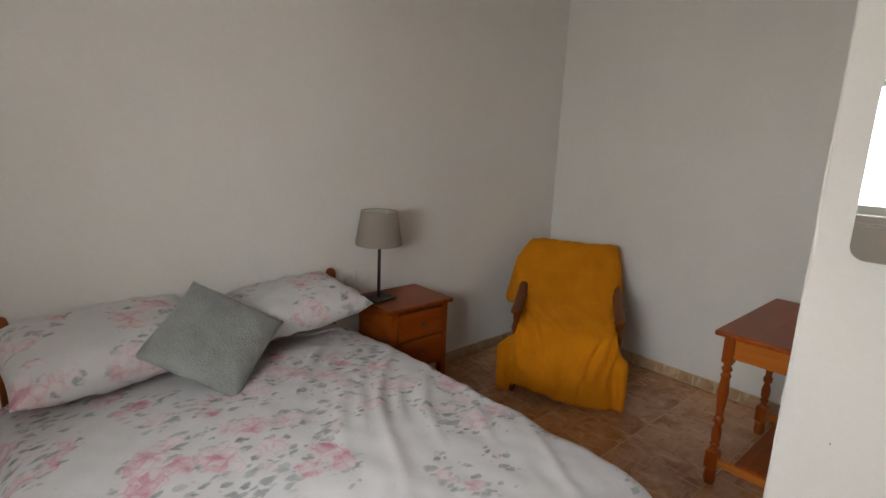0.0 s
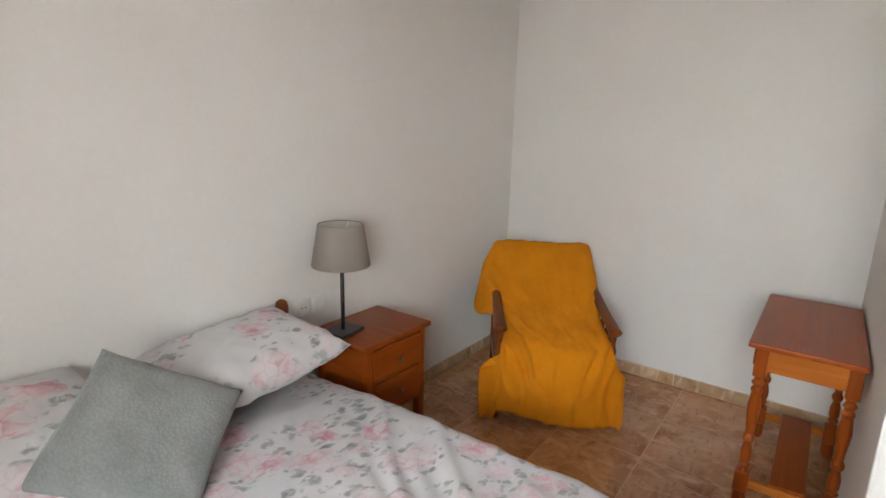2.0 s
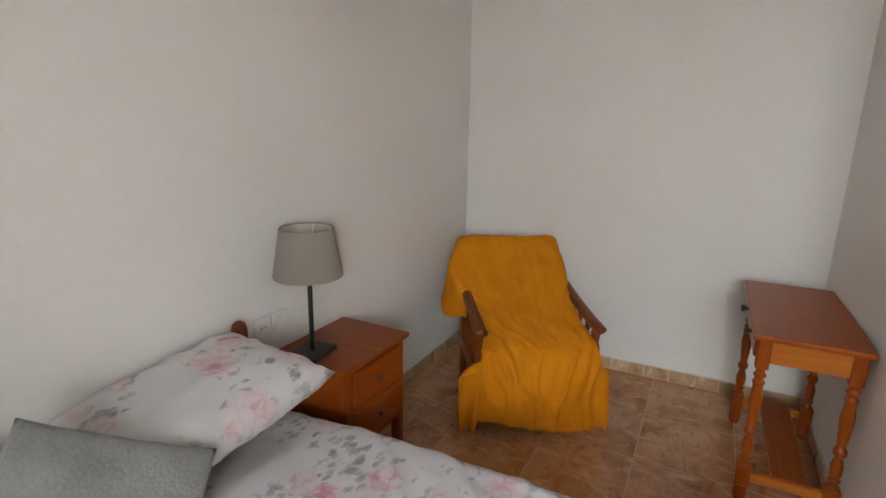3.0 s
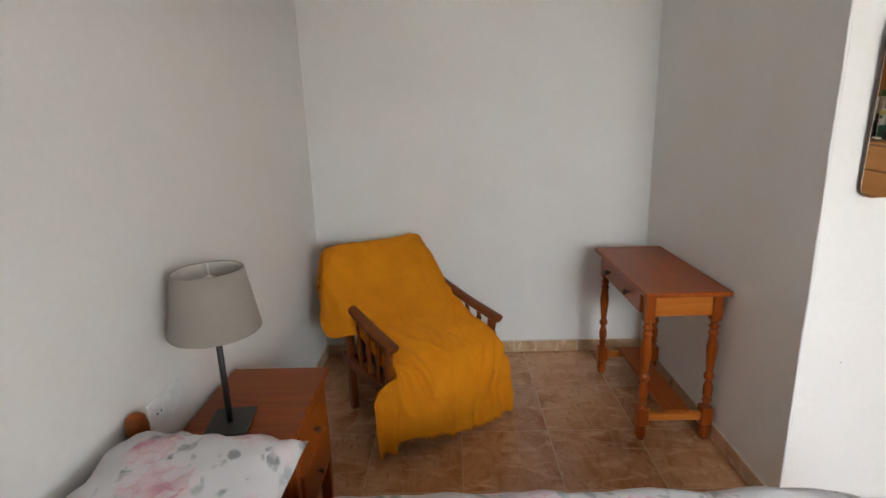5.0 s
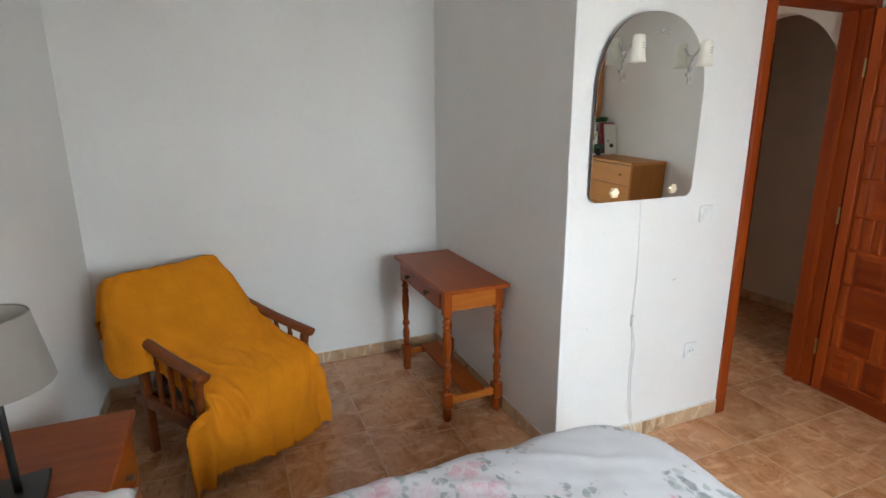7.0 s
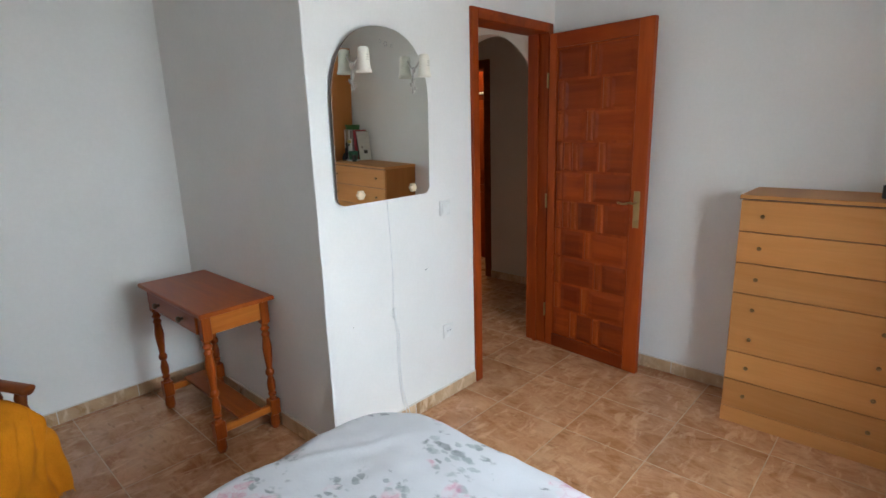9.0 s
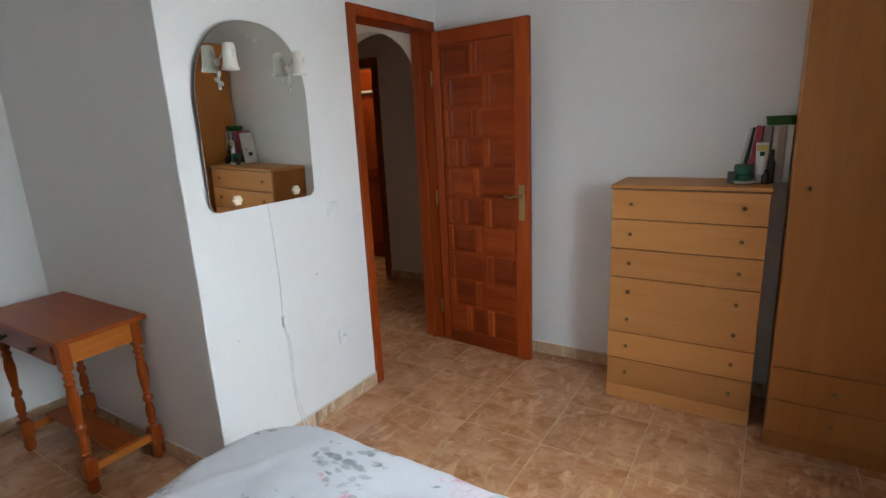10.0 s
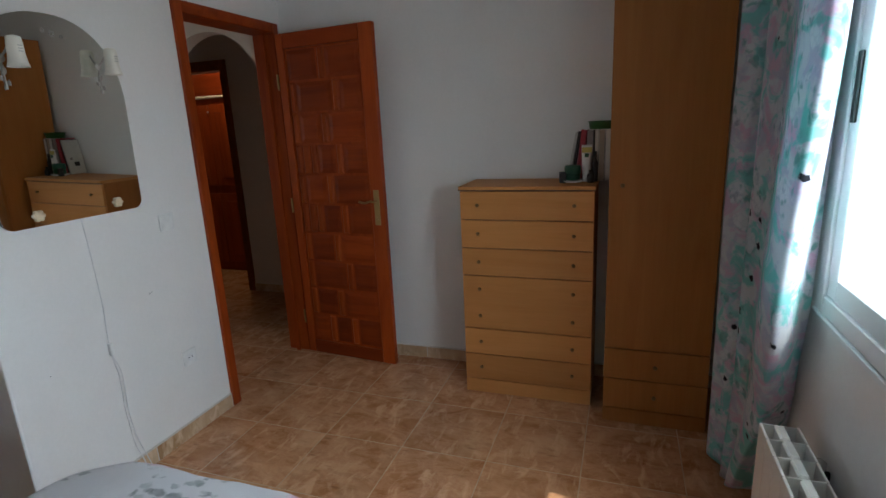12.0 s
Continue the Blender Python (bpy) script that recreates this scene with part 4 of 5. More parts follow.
# ---- side table ----
def side_table():
    t = thing("side_table", "honey pine side table with turned legs and one drawer", "table", pose(2.912, 3.885, 0))
    part("top", boxed(-0.395, 0.39, -0.172, 0.19, 0.704, 0.726, 0.006, 2), M_PINE, t)
    lx, ly = 0.32, 0.143
    prof = [(0.021, 0.16), (0.015, 0.175), (0.023, 0.19), (0.016, 0.2), (0.021, 0.215), (0.022, 0.25), (0.014, 0.285), (0.023, 0.30), (0.023, 0.315), (0.015, 0.33), (0.019, 0.37), (0.025, 0.44), (0.018, 0.50),
            (0.023, 0.515), (0.015, 0.53), (0.024, 0.545), (0.015, 0.56), (0.022, 0.575)]
    for x in (-lx, lx):
        for y in (-ly, ly):
            bm = lathed([(r * 0.95, z) for r, z in prof], (x, y, 0), 16)
            box(bm, x - 0.026, x + 0.026, y - 0.026, y + 0.026, 0.075, 0.16, 0.004)
            box(bm, x - 0.022, x + 0.022, y - 0.022, y + 0.022, 0.575, 0.704, 0.003)
            lathe(bm, [(0.02, 0.0), (0.026, 0.02), (0.024, 0.06), (0.019, 0.075)], (x, y, 0), 14)
            part("leg", bm, M_PINE_Z, t, smooth=False)
    for x in (-lx, lx):
        part("apron", boxed(x - 0.012, x + 0.012, -ly + 0.022, ly - 0.022, 0.60, 0.704), M_BRIGHT, t)
        part("stretcher", boxed(x - 0.013, x + 0.013, -ly + 0.023, ly - 0.023, 0.095, 0.13, 0.003), M_BRIGHT, t)
    part("back_apron", boxed(-lx + 0.022, lx - 0.022, -ly - 0.01, -ly + 0.01, 0.60, 0.704), M_PINE, t)
    part("foot_board", boxed(-lx - 0.012, lx + 0.012, -0.07, 0.05, 0.131, 0.147, 0.003), M_PINE, t)
    dr = part("drawer", boxed(-lx + 0.024, lx - 0.024, -0.10, ly + 0.03, 0.603, 0.70, 0.005, 2), M_PINE, t)
    for x in (-0.15, 0.15):
        knob("knob", dr, (x, ly + 0.03, 0.652), 0.016, M_KNOB, "y", 1)


side_table()


# ---- mirror with its lamps ----
MY, MZ0, MZ1 = 3.329, 1.178, 1.924


def arched_outline(hw, z0, z1, corner, shoulder, n=28):
    """Half-width, bottom, top, corner radius below, height where the arch begins."""
    pts = []
    for k in range(9):
        a = -math.pi / 2 + (math.pi / 2) * k / 8
        pts.append((hw - corner + corner * math.cos(a), z0 + corner + corner * math.sin(a)))
    for k in range(n + 1):
        a = math.pi * k / n
        ca, sa = math.cos(a), math.sin(a)
        pts.append((hw * math.copysign(abs(ca) ** 0.86, ca), shoulder + (z1 - shoulder) * abs(sa) ** 0.9))
    for k in range(9):
        a = math.pi + (math.pi / 2) * k / 8
        pts.append((-hw + corner + corner * math.cos(a), z0 + corner + corner * math.sin(a)))
    return pts


def slab(outline, x0, x1):
    bm = bmesh.new()
    a = [bm.verts.new((x0, y, z)) for y, z in outline]
    b = [bm.verts.new((x1, y, z)) for y, z in outline]
    bm.faces.new(a)
    bm.faces.new(b[::-1])
    n = len(a)
    for k in range(n):
        bm.faces.new((a[k], a[(k + 1) % n], b[(k + 1) % n], b[k]))
    bmesh.ops.recalc_face_normals(bm, faces=bm.faces)
    return bm


def bell_lamp(parent, y, z):
    """A small bell shade on a wrought arm with hanging leaves."""
    x = -0.075
    arm = part("lamp_arm", tube(smooth_path([(-0.008, y + 0.01, z - 0.01), (-0.03, y + 0.008, z + 0.005), (-0.055, y + 0.004, z + 0.035), (x, y, z + 0.05)]), 0.004), M_IRON, parent, "whitened iron arm", True)
    part("arm_plate", lathed([(0.018, -0.007), (0.014, -0.013), (0.006, -0.017)], (0, y + 0.01, z - 0.01), 14, "x"), M_IRON, arm, smooth=True)
    for k, (dy, dz, s) in enumerate(((0.0, -0.055, 1.0), (0.012, -0.075, 0.8), (-0.01, -0.09, 0.9), (0.004, -0.105, 0.7))):
        bm = lathed([(0.001, -0.013 * s), (0.007 * s, -0.004), (0.006 * s, 0.006 * s), (0.001, 0.014 * s)], (0, 0, 0), 8)
        bm.transform(Matrix.Translation((-0.016, y + 0.01 + dy, z + dz)) @ pose(0, 0, 0, 25 * (-1) ** k, 0, 40 * k) @ Matrix.Diagonal((0.5, 1, 1, 1)))
        part("leaf", bm, M_IRON, arm, smooth=True)
    part("leaf_stem", tube(smooth_path([(-0.012, y + 0.01, z - 0.015), (-0.018, y + 0.014, z - 0.06), (-0.015, y + 0.01, z - 0.112)]), 0.0022, 6), M_IRON, arm)
    prof = [(0.010, 0.058), (0.021, 0.054), (0.024, 0.036), (0.025, 0.0), (0.028, -0.024), (0.033, -0.042), (0.0315, -0.042), (0.0265, -0.024), (0.0235, 0.0), (0.0225, 0.034)]
    sh = part("lamp_shade", lathed(prof, (x, y, z), 28, closed=False), M_CERAMIC, parent, "cream ceramic bell shade", True)
    for k in range(3):
        part("shade_mark", boxed(x - 0.0265, x - 0.0245, y - 0.007, y + 0.007, z + 0.006 + 0.009 * k, z + 0.009 + 0.009 * k), M_IRON, sh)


def mirror():
    m = thing("wall_mirror", "frameless arch-topped wall mirror with two small bell lamps", "mirror", pose(X_M - 0.012, MY, 1.55, 0, -1.3, 1.1) @ pose(0, 0, -1.55))
    part("backing", slab(arched_outline(0.2835, MZ0 + 0.0005, MZ1 - 0.0005, 0.04, 1.60), -0.0105, -0.0005), M_DARKGAP, m)
    part("glass", slab(arched_outline(0.284, MZ0, MZ1, 0.04, 1.60), -0.0125, -0.0108), M_MIRROR, m)
    bell_lamp(m, 0.160, 1.766)
    bell_lamp(m, -0.197, 1.765)
    for y in (0.158, -0.166):
        r = part("rosette", lathed([(0.016, -0.0127), (0.018, -0.016), (0.013, -0.021), (0.006, -0.023)], (0, y, 1.216), 16, "x"), M_ROSETTE, m, "cream rosette clip", True)
        for k in range(6):
            a = k * math.pi / 3
            part("petal", lathed([(0.008, -0.0128), (0.008, -0.019), (0.003, -0.021)], (0, y + 0.014 * math.cos(a), 1.216 + 0.014 * math.sin(a)), 8, "x"), M_ROSETTE, r, smooth=True)
    for k, (y, z, s) in enumerate(((-0.02, 1.856, 1.0), (0.012, 1.864, 0.7), (-0.055, 1.850, 0.7))):
        bm = bmesh.new()
        for q in range(5):
            a = 2 * math.pi * q / 5 + 0.3 * k
            lathe(bm, [(0.0042 * s, -0.0128), (0.003 * s, -0.0132)], (0, y + 0.0085 * s * math.cos(a), z + 0.0085 * s * math.sin(a)), 6, "x")
        part("etched_flower", bm, M_ETCH, m, "etched flower")


mirror()


def mirror_cable():
    x = X_M - 0.004
    pts = [(x, 3.324, 1.177), (x, 3.318, 1.05), (x, 3.314, 0.93), (x, 3.312, 0.80), (x - 0.002, 3.321, 0.66), (x - 0.002, 3.318, 0.58), (x, 3.304, 0.48), (x, 3.308, 0.33), (x - 0.006, 3.30, 0.16), (x - 0.016, 3.288, 0.085), (x - 0.018, 3.27, 0.012)]
    c = thing("mirror_cable", "thin white lamp cable hanging down the wall", "cable")
    part("cord", tube(smooth_path(pts, 5), 0.0021, 6), M_CABLE, c, smooth=True)
    pts2 = [(x, 3.314, 0.585), (x, 3.290, 0.49), (x, 3.295, 0.33), (x - 0.004, 3.288, 0.2), (x - 0.016, 3.272, 0.1), (x - 0.018, 3.25, 0.012)]
    part("cord", tube(smooth_path(pts2, 5), 0.002, 6), M_CABLE, c, smooth=True)
    part("cord_switch", boxed(x - 0.014, x + 0.003, 3.311, 3.329, 0.59, 0.645, 0.005, 2), M_PLASTIC, c, "white inline switch")


mirror_cable()


def wall_socket(name, label, m, holes=True):
    """A square plate that faces local -x."""
    s = thing(name, label, "socket" if holes else "switch", m)
    part("plate", boxed(-0.009, 0, -0.04, 0.04, -0.04, 0.04, 0.004, 2), M_PLASTIC, s)
    if holes:
        part("well", lathed([(0.021, -0.0085), (0.02, -0.0102), (0.017, -0.0096)], (0, 0, 0), 20, "x"), M_CABLE, s, "recessed socket well")
        for y in (-0.0095, 0.0095):
            part("pin_hole", lathed([(0.003, -0.0106), (0.003, -0.0116)], (0, y, 0), 8, "x"), M_DARKCOVER, s)
    else:
        part("rocker", boxed(-0.013, -0.0092, -0.028, 0.028, -0.028, 0.028, 0.002), M_PLASTIC, s)


wall_socket("wall_socket", "white wall socket low beside the doorway", pose(X_M, 2.93, 0.402))
wall_socket("light_switch", "white light switch beside the mirror", pose(X_M, 2.93, 1.085), False)
wall_socket("wall_socket", "white wall socket beside the bed post", pose(1.735, Y_N, 0.70, 0, 0, 90))
wall_socket("light_switch", "white switch plate over the nightstand", pose(1.82, Y_N, 0.70, 0, 0, 90), False)


def wall_marks():
    """Small chips and scuffs in the paint, and the uneven plastered corner."""
    w = bpy.data.objects["wall_mirror"]
    for k, (y, z, a, b) in enumerate(((3.083, 0.783, 0.007, 0.004), (3.071, 0.787, 0.003, 0.003), (3.565, 0.615, 0.004, 0.003))):
        bm = lathed([(1.0, -0.0006), (0.6, -0.0012)], (0, 0, 0), 9, "x")
        bm.transform(Matrix.Translation((X_M, y, z)) @ pose(0, 0, 0, 30 * k) @ Matrix.Diagonal((1, a * 0.75, b * 0.75, 1)))
        part("paint_chip", bm, M_SCUFF, w, "grey chip in the paint")
    pts = [(X_M + 0.004 + 0.002 * noise.noise(Vector((z * 5, 0, 0))), Y_A - 0.004 + 0.003 * noise.noise(Vector((z * 4, 9, 0))) + 0.002 * noise.noise(Vector((z * 17, 3, 0))), z) for z in (0.0 + Z_C * i / 90 for i in range(91))]
    part("plaster_edge", tube(pts, 0.006, 10), M_WALL, w, "uneven plastered corner", True)


M_SCUFF = plain("scuffed_plaster", (0.34, 0.33, 0.31), 0.8)
wall_marks()


# ---- chest of drawers and what stands on it ----
def chest():
    c = thing("chest_of_drawers", "tall beech chest of six drawers with small bronze knobs", "chest of drawers", pose(0.545, 2.214, 0))
    w, d, h = 0.672, 0.342, 1.132
    x0, x1 = -w / 2, w / 2
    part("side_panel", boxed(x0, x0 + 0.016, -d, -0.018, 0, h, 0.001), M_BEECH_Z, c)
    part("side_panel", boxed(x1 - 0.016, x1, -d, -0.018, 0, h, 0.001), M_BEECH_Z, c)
    part("back_panel", boxed(x0 + 0.016, x1 - 0.016, -d, -d + 0.006, 0.05, h), M_BEECH, c)
    part("top", boxed(x0 - 0.006, x1 + 0.006, -d, 0.006, h, h + 0.02, 0.003), M_BEECH, c)
    part("edge_strip", boxed(x0 - 0.0065, x1 + 0.0065, 0.001, 0.0068, h - 0.0015, h + 0.003), M_DARKGAP, c, "dark edge under the top")
    part("plinth", boxed(x0, x1, -0.035, -0.0015, 0.0, 0.078, 0.001), M_BEECH, c)
    # dark-coloured board that puts shade into the gaps between the drawer fronts
    part("carcass_shadow_board", boxed(x0 + 0.017, x1 - 0.017, -0.05, -0.022, 0.079, h), M_DARKGAP, c)
    zb, dh = 0.081, (h - 0.081 - 0.003) / 7
    # from below: two single fronts, a double one with two rows of knobs, three single ones
    k = 0
    for rows in (1, 1, 2, 1, 1, 1):
        z0, z1 = zb + k * dh, zb + (k + rows) * dh
        dr = part("drawer", boxed(x0 + 0.001, x1 - 0.001, -0.018, 0.0, z0 + 0.0025, z1 - 0.0025, 0.0015), M_BEECH, c)
        for r in range(rows):
            for sx in (-1, 1):
                knob("knob", dr, (sx * 0.242, 0.0, z0 + dh * (r + 0.52)), 0.0095, M_BRONZE, "y", 1)
        k += rows


chest()


def wardrobe():
    x0, x1, y1 = -0.318, 0.143, 2.336
    c = thing("wardrobe", "narrow tall beech wardrobe with one door over two drawers", "wardrobe", pose((x0 + x1) / 2, y1, 0))
    w, d, h = x1 - x0, 0.44, 2.08
    a, b = -w / 2, w / 2
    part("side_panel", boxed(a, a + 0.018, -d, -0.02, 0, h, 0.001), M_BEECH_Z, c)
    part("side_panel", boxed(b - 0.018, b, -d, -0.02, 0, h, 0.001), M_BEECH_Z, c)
    part("top_panel", boxed(a + 0.018, b - 0.018, -d, -0.02, h - 0.018, h), M_BEECH, c)
    part("back_panel", boxed(a + 0.018, b - 0.018, -d, -d + 0.006, 0, h - 0.018), M_BEECH, c)
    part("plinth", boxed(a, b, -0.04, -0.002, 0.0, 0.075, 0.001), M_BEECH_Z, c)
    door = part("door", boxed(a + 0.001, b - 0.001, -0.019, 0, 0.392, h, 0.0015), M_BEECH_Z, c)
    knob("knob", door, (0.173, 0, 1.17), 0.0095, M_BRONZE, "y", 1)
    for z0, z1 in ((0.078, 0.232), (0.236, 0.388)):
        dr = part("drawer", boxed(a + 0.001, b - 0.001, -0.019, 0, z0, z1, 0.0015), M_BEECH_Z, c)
        knob("knob", dr, (0, 0, (z0 + z1) / 2), 0.0095, M_BRONZE, "y", 1)


wardrobe()
CT = 1.1525


def book(x, w, depth, h, mat, label, tilt=0.0, y=1.998):
    b = thing("book", label, "book", pose(x, y, CT + (w * abs(math.sin(radians(tilt))) if tilt < 0 else 0.0), 0, tilt, 0), "books on the chest")
    part("cover", boxed(0, 0.002, -depth, 0, 0, h, 0.0008), mat, b)
    part("cover", boxed(w - 0.002, w, -depth, 0, 0, h, 0.0008), mat, b)
    part("spine", boxed(0.002, w - 0.002, -0.002, 0.0012, 0, h, 0.0006), mat, b)
    part("pages", boxed(0.002, w - 0.002, -depth + 0.004, -0.0025, 0.003, h - 0.003), M_PAPER, b, "cream page block")
    return b


# one block stands in for several books; stripes paint the dark lines between spines
book_block = book(0.150, 0.056, 0.122, 0.254, M_PAPER, "pale block standing in for several books beside the wardrobe")
for x in (0.0235, 0.0275):
    part("spine_stripe", boxed(x, x + 0.0022, 0.0013, 0.002, 0.0, 0.254), M_DARKCOVER, book_block, "dark spine stripe")
part("spine_field", boxed(0.030, 0.054, 0.0013, 0.0019, 0.002, 0.252), M_TAN, book_block, "tan spine")
book(0.2075, 0.018, 0.122, 0.254, M_PAPER, "white upright book on the chest of drawers")
book(0.227, 0.005, 0.122, 0.248, M_DARKCOVER, "slim black upright book on the chest of drawers")
book(0.2335, 0.030, 0.122, 0.252, M_GREYCOVER, "mauve grey upright book on the chest of drawers")
book(0.291, 0.028, 0.124, 0.252, M_RED, "red upright book leaning on its neighbours", -6)
book(0.334, 0.009, 0.122, 0.248, M_DARKCOVER, "thin black book leaning on its neighbours", -8)
folder = book(0.350, 0.013, 0.124, 0.243, M_PAPER, "white box file with a small green print leaning on the books", -10)
part("cover_print", boxed(0.0141, 0.0146, -0.085, -0.045, 0.055, 0.085), M_DARKCOVER, folder, "small dark printed picture")
part("cover_print", boxed(0.0141, 0.0146, -0.040, -0.022, 0.10, 0.118), M_GREYCOVER, folder, "small grey printed picture")


def tray():
    t = thing("planter", "shallow green plastic planter lying across the books", "planter", pose(0.197, 1.942, CT + 0.2555))
    bm = bmesh.new()
    prof = [(0.0, 0.0), (0.9, 0.0), (1.0, 0.04), (1.04, 0.04), (1.04, 0.036), (1.02, 0.036)]
    lathe(bm, [(0.001 + 0.055 * r, z) for r, z in prof[1:]], (0, 0, 0), 32, closed=False)
    bm.transform(Matrix.Diagonal((1.15, 1.15, 1, 1)))
    bmesh.ops.recalc_face_normals(bm, faces=bm.faces)
    part("dish", bm, M_GREEN, t, smooth=True)
    part("soil", lathed([(0.001, 0.032), (0.05, 0.029)], (0, 0, 0), 20, closed=False), M_DKGREEN, t, "dark green filling")
    random.seed(5)
    bm = bmesh.new()
    for k in range(26):
        a, r = random.uniform(0, 6.28), random.uniform(0, 0.045)
        px, py, hh = r * math.cos(a), r * math.sin(a), random.uniform(0.007, 0.016)
        q = random.uniform(0, 6.28)
        dx, dy = 0.004 * math.cos(q), 0.004 * math.sin(q)
        v = [bm.verts.new(p) for p in ((px - dx, py - dy, 0.026), (px + dx, py + dy, 0.026), (px + dx * 2.2 + px * 0.2, py + dy * 2.2, 0.026 + hh * 0.6), (px * 1.4, py * 1.4, 0.026 + hh), (px - dx * 2.2 + px * 0.2, py - dy * 2.2, 0.026 + hh * 0.6))]
        bm.faces.new(v)
    part("leaves", bm, M_GREEN, t, "short green leaves")


tray()


def cream_tube():
    t = thing("cream_tube", "white upright cosmetics tube with a yellow band", "tube", pose(0.262, 2.03, CT, 0, 0, 6) @ Matrix.Diagonal((1.06, 1.06, 1.16, 1)))
    part("cap", lathed([(0.017, 0.0), (0.018, 0.002), (0.018, 0.03), (0.016, 0.031)], (0, 0, 0), 20), M_PLASTIC, t, smooth=True)
    bm = bmesh.new()
    rings = []
    for z, rx, ry in ((0.031, 0.0185, 0.0185), (0.06, 0.021, 0.018), (0.11, 0.023, 0.011), (0.148, 0.0245, 0.003), (0.158, 0.0245, 0.0015)):
        rings.append([bm.verts.new((rx * math.cos(a), ry * math.sin(a), z)) for a in (2 * math.pi * k / 24 for k in range(24))])
    for r0, r1 in zip(rings, rings[1:]):
        for k in range(24):
            bm.faces.new((r0[k], r0[(k + 1) % 24], r1[(k + 1) % 24], r1[k]))
    bm.faces.new(rings[-1])
    part("body", bm, M_PLASTIC, t, smooth=True)
    part("band", boxed(-0.0225, 0.0225, 0.006, 0.0095, 0.125, 0.147), M_YELLOW, t, "yellow band")
    part("print", boxed(-0.009, 0.009, 0.0095, 0.0125, 0.105, 0.122), M_DKGREEN, t, "green printed mark")


M_YELLOW = plain("yellow_print", (0.62, 0.52, 0.14), 0.5)
cream_tube()


def jar():
    j = thing("jar", "dark jar with a green lid on a white saucer", "jar", pose(0.328, 2.055, CT) @ Matrix.Diagonal((1.05, 1.05, 1.3, 1)))
    part("saucer", lathed([(0.04, 0.0), (0.056, 0.006), (0.056, 0.009), (0.038, 0.005)], (0, 0, 0), 28), M_PLASTIC, j, "white saucer", True)
    part("pot", lathed([(0.03, 0.009), (0.036, 0.014), (0.036, 0.03), (0.034, 0.033)], (0, 0, 0), 28), M_DKGREEN, j, smooth=True)
    part("lid", lathed([(0.037, 0.033), (0.0385, 0.036), (0.0385, 0.06), (0.035, 0.065)], (0, 0, 0), 28), M_DKGREEN, j, "dark green screw lid", True)


jar()


def bottle(x, y, h, r, mat, label):
    b = thing("bottle", label, "bottle", pose(x, y, CT))
    part("body", lathed([(r * 0.92, 0), (r, 0.006), (r, h * 0.62), (r * 0.45, h * 0.76), (r * 0.42, h * 0.8)], (0, 0, 0), 20), mat, b, smooth=True)
    part("cap", lathed([(r * 0.5, h * 0.8), (r * 0.52, h * 0.82), (r * 0.5, h)], (0, 0, 0), 16), M_BLACK, b, "black cap", True)


bottle(0.222, 2.036, 0.15, 0.016, M_DARKCOVER, "small dark glass bottle on the chest of drawers")
bottle(0.238, 2.078, 0.062, 0.017, M_DARKCOVER, "squat dark bottle beside the books")
single("box", boxed(-0.016, 0.016, -0.014, 0.014, 0, 0.055, 0.002), M_DARKCOVER, "small dark carton beside the green-lidded jar", "box", pose(0.374, 2.085, CT, 0, 0, 10))


# ---- curtain and radiator ----
def curtain():
    """A pleated cloth whose plan wavers from beside the wardrobe to the window's edge."""
    # the first two points are an added stretch that blocks light from the wardrobe gap
    plan = smooth_path([(-0.425, 2.40, 0), (-0.37, 2.47, 0), (-0.30, 2.555, 0), (-0.285, 2.60, 0), (-0.325, 2.645, 0), (-0.365, 2.665, 0), (-0.345, 2.72, 0), (-0.325, 2.79, 0), (-0.355, 2.86, 0),
                        (-0.34, 2.94, 0), (-0.33, 3.02, 0), (-0.338, 3.085, 0), (-0.352, 3.105, 0), (-0.375, 3.098, 0), (-0.41, 3.075, 0), (-0.44, 3.05, 0)], 8)
    n = len(plan) - 1

    def ease(a):
        a = max(0.0, min(1.0, a))
        return a * a * (3 - 2 * a)

    def f(u, v):
        q = u * n
        i = min(int(q), n - 1)
        p = plan[i].lerp(plan[i + 1], q - i)
        z = 0.05 + v * 2.235
        wob = 0.014 * noise.noise(Vector((u * 6, z * 1.1, 0.5))) + 0.007 * noise.noise(Vector((u * 15, z * 2.2, 3.5)))
        # near the floor the free edge falls back towards the wardrobe
        keep = 0.25 + 0.75 * ease((z + 0.05) / 0.68)
        y = p.y if p.y < 2.66 else 2.66 + (p.y - 2.66) * keep
        # the free edge is drawn further out and across the window higher up
        free = ease((p.y - 2.72) / 0.36) * ease((p.x + 0.46) / 0.09)
        lean = (0.11 * ease((z - 0.52) / 0.34) + 0.16 * ease((z - 0.8) / 0.95)) * free
        if u > 0.85:
            lean = max(lean, 0.055 * ease((z - 0.6) / 0.35))
        x = p.x + wob * 0.6 + 0.022 * ease((z - 0.52) / 0.34) * free
        return Vector((max(x, X_W + 0.008), y + lean + wob * 0.7, z + 0.012 * math.sin(u * 9) * (1 - v)))

    ob = single("curtain", sheet(128, 60, f), M_CURTAIN, "turquoise and pink flowered curtain drawn aside by the window", "curtain", smooth=True)
    solid(ob, 0.0015, 0.0)


curtain()


def curtain_rod():
    r = thing("curtain_rod", "white curtain rod over the window", "curtain rod")
    part("rod", lathed([(0.011, 2.42), (0.011, 4.5)], (X_W + 0.06, 0, 2.3), 14, "y"), M_PVC, r, smooth=True)
    for y in (2.46, 4.46):
        part("bracket", boxed(X_W, X_W + 0.065, y - 0.008, y + 0.008, 2.285, 2.315, 0.003), M_PVC, r)


curtain_rod()


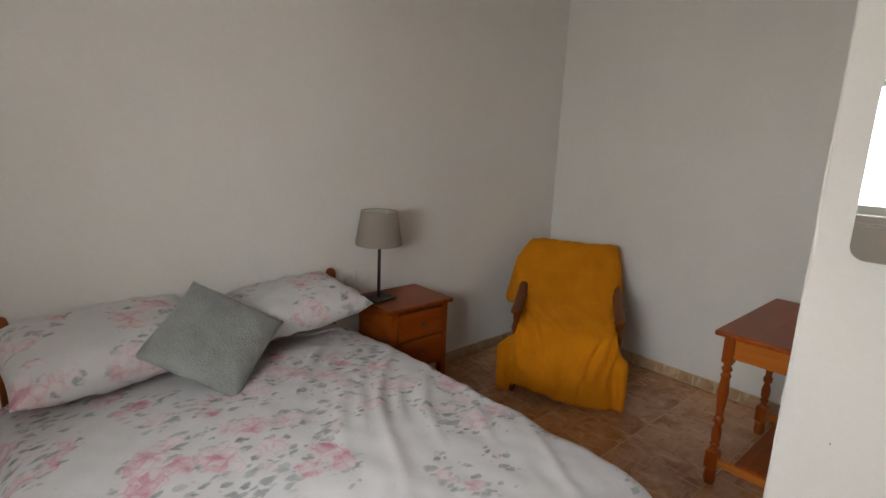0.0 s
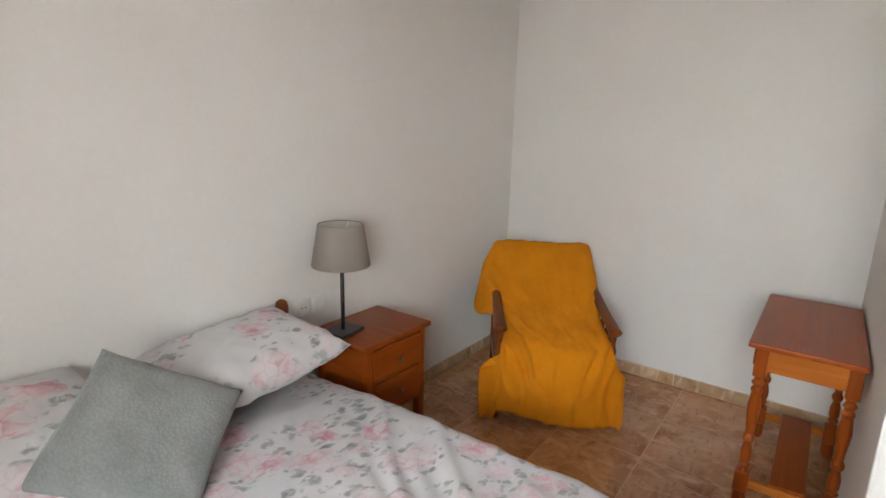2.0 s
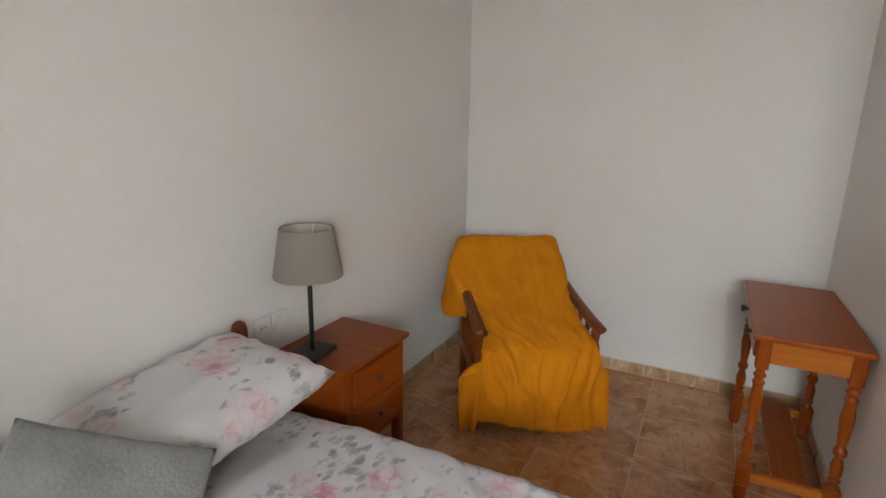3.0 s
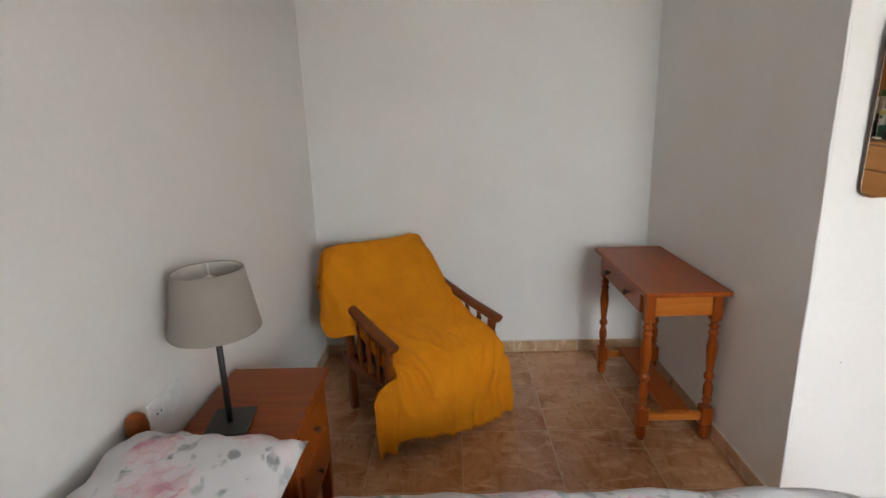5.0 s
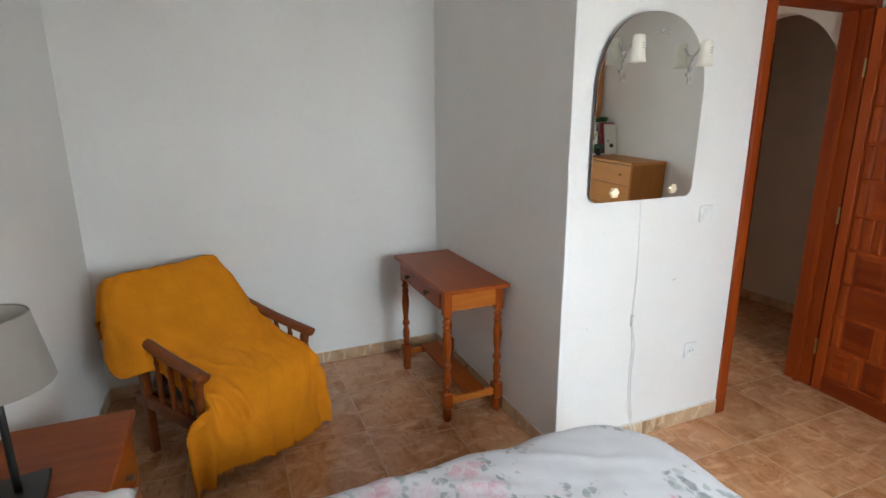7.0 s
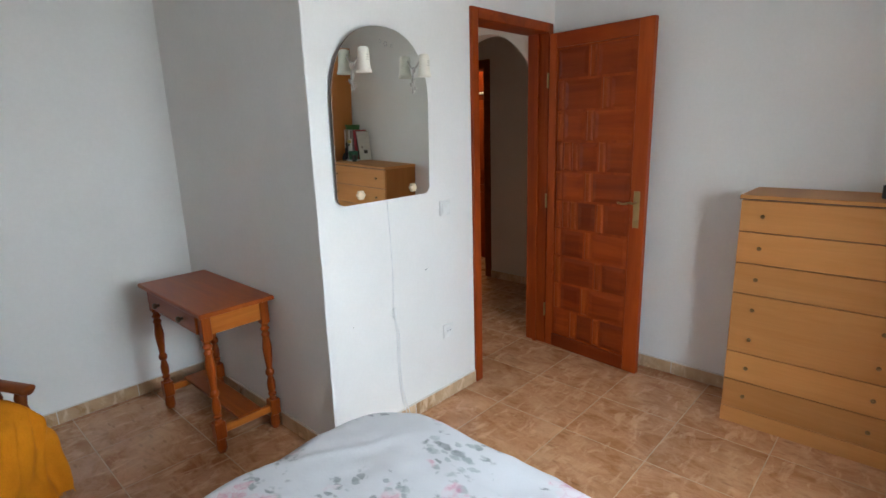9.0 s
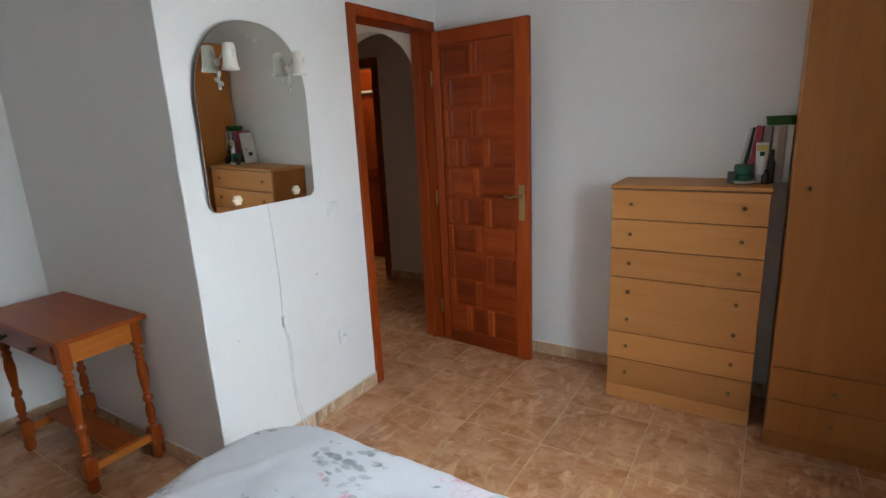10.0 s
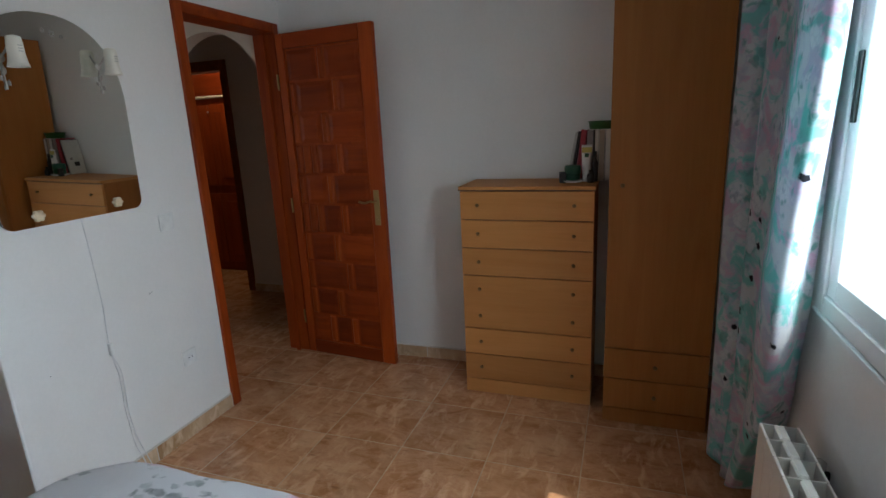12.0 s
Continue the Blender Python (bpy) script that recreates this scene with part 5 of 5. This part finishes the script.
def radiator():
    y0, y1 = 3.225, 4.025
    r = thing("radiator", "white aluminium radiator with open top channels under the window", "radiator", pose(-0.36, y0, 0.1))
    n = 10
    step = (y1 - y0) / n
    h = 0.50
    for k in range(n):
        a = k * step
        s = part("section", boxed(0.042, 0.05, a + 0.001, a + step - 0.001, 0.0, h, 0.002), M_RADIATOR, r)
        part("back_fin", boxed(-0.05, -0.044, a + 0.001, a + step - 0.001, 0.0, h, 0.002), M_RADIATOR, s)
        part("water_column", boxed(-0.012, 0.014, a + 0.004, a + step - 0.004, 0.0, h + 0.003, 0.005), M_RADIATOR, s)
        part("web", boxed(-0.044, 0.042, a + step - 0.004, a + step - 0.001, 0.0, h - 0.003), M_RADIATOR, s)
    part("end_web", boxed(-0.044, 0.042, -0.0015, 0.0015, 0.0, h - 0.003), M_RADIATOR, r)
    part("valve", lathed([(0.014, -0.012), (0.017, -0.01), (0.017, 0.014), (0.012, 0.018)], (-0.072, 0.10, h - 0.05), 16), M_CHROME, r, "chrome air valve", True)
    part("bracket", boxed(-0.1, -0.045, 0.095, 0.106, h - 0.09, h - 0.062, 0.003), M_DARKCOVER, r, "dark wall bracket")
    part("bracket", boxed(-0.1, -0.045, 0.68, 0.691, h - 0.09, h - 0.062, 0.003), M_DARKCOVER, r, "dark wall bracket")
    part("pipe", tube([(-0.0, 0.76, 0.03), (-0.0, 0.82, 0.03), (-0.0, 0.84, -0.02), (-0.0, 0.84, -0.1)], 0.008), M_CHROME, r, "heating pipe")


radiator()


# ---- past the hallway ----
def hall_door_frame():
    f = thing("hall_door_frame", "dark stained timber frame of the far doorway", "door frame", kind="structure")
    w = 0.07
    y0, y1 = HY0 - T - 0.015, HY0 + 0.015
    part("jamb", boxed(3.42 - w + 0.02, 3.44, y0, y1, 0, 2.09, 0.004), M_CHAIR, f)
    part("jamb", boxed(4.18, 4.2 + w - 0.02, y0, y1, 0, 2.09, 0.004), M_CHAIR, f)
    part("head", boxed(3.44, 4.18, y0, y1, 2.005, 2.09, 0.004), M_CHAIR, f)


hall_door_frame()


def kitchen_cabinet():
    c = thing("kitchen_cabinet", "tall varnished wooden cupboard in the room past the hallway", "cabinet", pose(4.15, 0.30, 0))
    part("carcass", boxed(-0.55, 0.55, -0.35, 0.0, 0.0, 2.1, 0.006), M_DOOR, c)
    for x in (-0.54, 0.005):
        for z0, z1 in ((0.1, 0.85), (0.93, 1.76)):
            dr = part("cabinet_door", boxed(x, x + 0.535, 0.001, 0.02, z0, z1, 0.004), M_DOOR, c)
            part("field", boxed(x + 0.08, x + 0.455, 0.0205, 0.03, z0 + 0.08, z1 - 0.08, 0.008), M_DOOR, dr)
    part("cornice", boxed(-0.56, 0.56, 0.001, 0.04, 1.82, 1.845, 0.006), M_PAPER, c, "pale cornice strip")
    # chrome beads stand in for two lamp glints on the cupboard front
    for x in (-0.012, 0.185):
        part("handle", lathed([(0.004, 0.021), (0.012, 0.026), (0.011, 0.036), (0.003, 0.04)], (x, 0, 1.685), 12, "y"), M_CHROME, c, "bright metal bead standing in for a lamp glint", True)
    part("upper_door", boxed(-0.54, 0.54, 0.001, 0.016, 1.85, 2.09, 0.004), M_DOOR_H, c)


kitchen_cabinet()


# ---- skirting and floor pieces ----
def skirting(name, p0, p1, normal, label):
    """Tile pieces along a wall's foot from p0 to p1 (plan), standing off along normal."""
    s = thing(name, label, "baseboard", kind="structure")
    a, b, n = Vector((*p0, 0)), Vector((*p1, 0)), Vector((*normal, 0))
    L = (b - a).length
    d = (b - a) / L
    k = max(1, round(L / 0.41))
    step = L / k
    bm = bmesh.new()
    box(bm, 0.0015, step - 0.0015, 0, 0.010, 0, 0.073, 0.002)
    me = mesh_of("skirting_tile", bm, M_SKIRT)
    rot = Matrix((d, n, Vector((0, 0, 1)))).transposed().to_4x4()
    for i in range(k):
        ob = new("skirting_tile", me)
        ob.parent = s
        ob.matrix_basis = Matrix.Translation(a + d * step * i) @ rot
    bm = bmesh.new()
    box(bm, 0, L, 0, 0.0085, 0.0, 0.0775)
    bm.transform(Matrix.Translation(a) @ rot)
    bmesh.ops.recalc_face_normals(bm, faces=bm.faces)
    part("mortar_edge", bm, M_CAULK, s, "pale mortar edge")


skirting("baseboard_north", (X_W, Y_N), (X_E, Y_N), (0, -1), "beige tile skirting along the bed wall")
skirting("baseboard_east", (X_E, Y_A), (X_E, Y_N), (-1, 0), "beige tile skirting along the alcove's end wall")
skirting("baseboard_alcove", (X_M, Y_A), (X_E, Y_A), (0, 1), "beige tile skirting beside the side table")
skirting("baseboard_mirror", (X_M, DOOR_Y1 + 0.056), (X_M, Y_A), (-1, 0), "beige tile skirting under the mirror")
skirting("baseboard_south", (X_W, Y_S), (X_M, Y_S), (0, 1), "beige tile skirting behind the chest of drawers")
skirting("baseboard_west", (X_W, Y_S), (X_W, Y_N), (1, 0), "beige tile skirting under the window")
skirting("baseboard_hall", (X_M - 0.3, HY0), (3.40, HY0), (0, 1), "beige tile skirting in the hallway")


def tiled_floor():
    f = thing("floor", "glossy beige marbled ceramic tile floor", "floor", kind="structure")
    part("grout_bed", boxed(X_W - 0.25, HX1 + T, -1.3, Y_N + T, -0.08, -0.0006), M_GROUT, f, "sandy grout")
    g = 0.4085
    bm = bmesh.new()
    box(bm, 0.0022, g - 0.0022, 0.0022, g - 0.0022, -0.012, 0.0, 0.0008)
    me = mesh_of("tile", bm, M_TILE)
    for i in range(-5, 8):
        for j in range(-9, 9):
            x, y = 1.437 + i * g, 2.395 + j * g
            if x > HX1 or y > Y_N or x + g < X_W or (y + g < Y_S and x + g < X_M - 0.4):
                continue
            ob = new("tile", me)
            ob.parent = f
            ob.location = (x, y, 0)
            # cut tiles under the outer walls
            if y + g > Y_N + T:
                ob.scale.y = (Y_N + T - y) / g
            if x + g > HX1 + T:
                ob.scale.x = (HX1 + T - x) / g


tiled_floor()
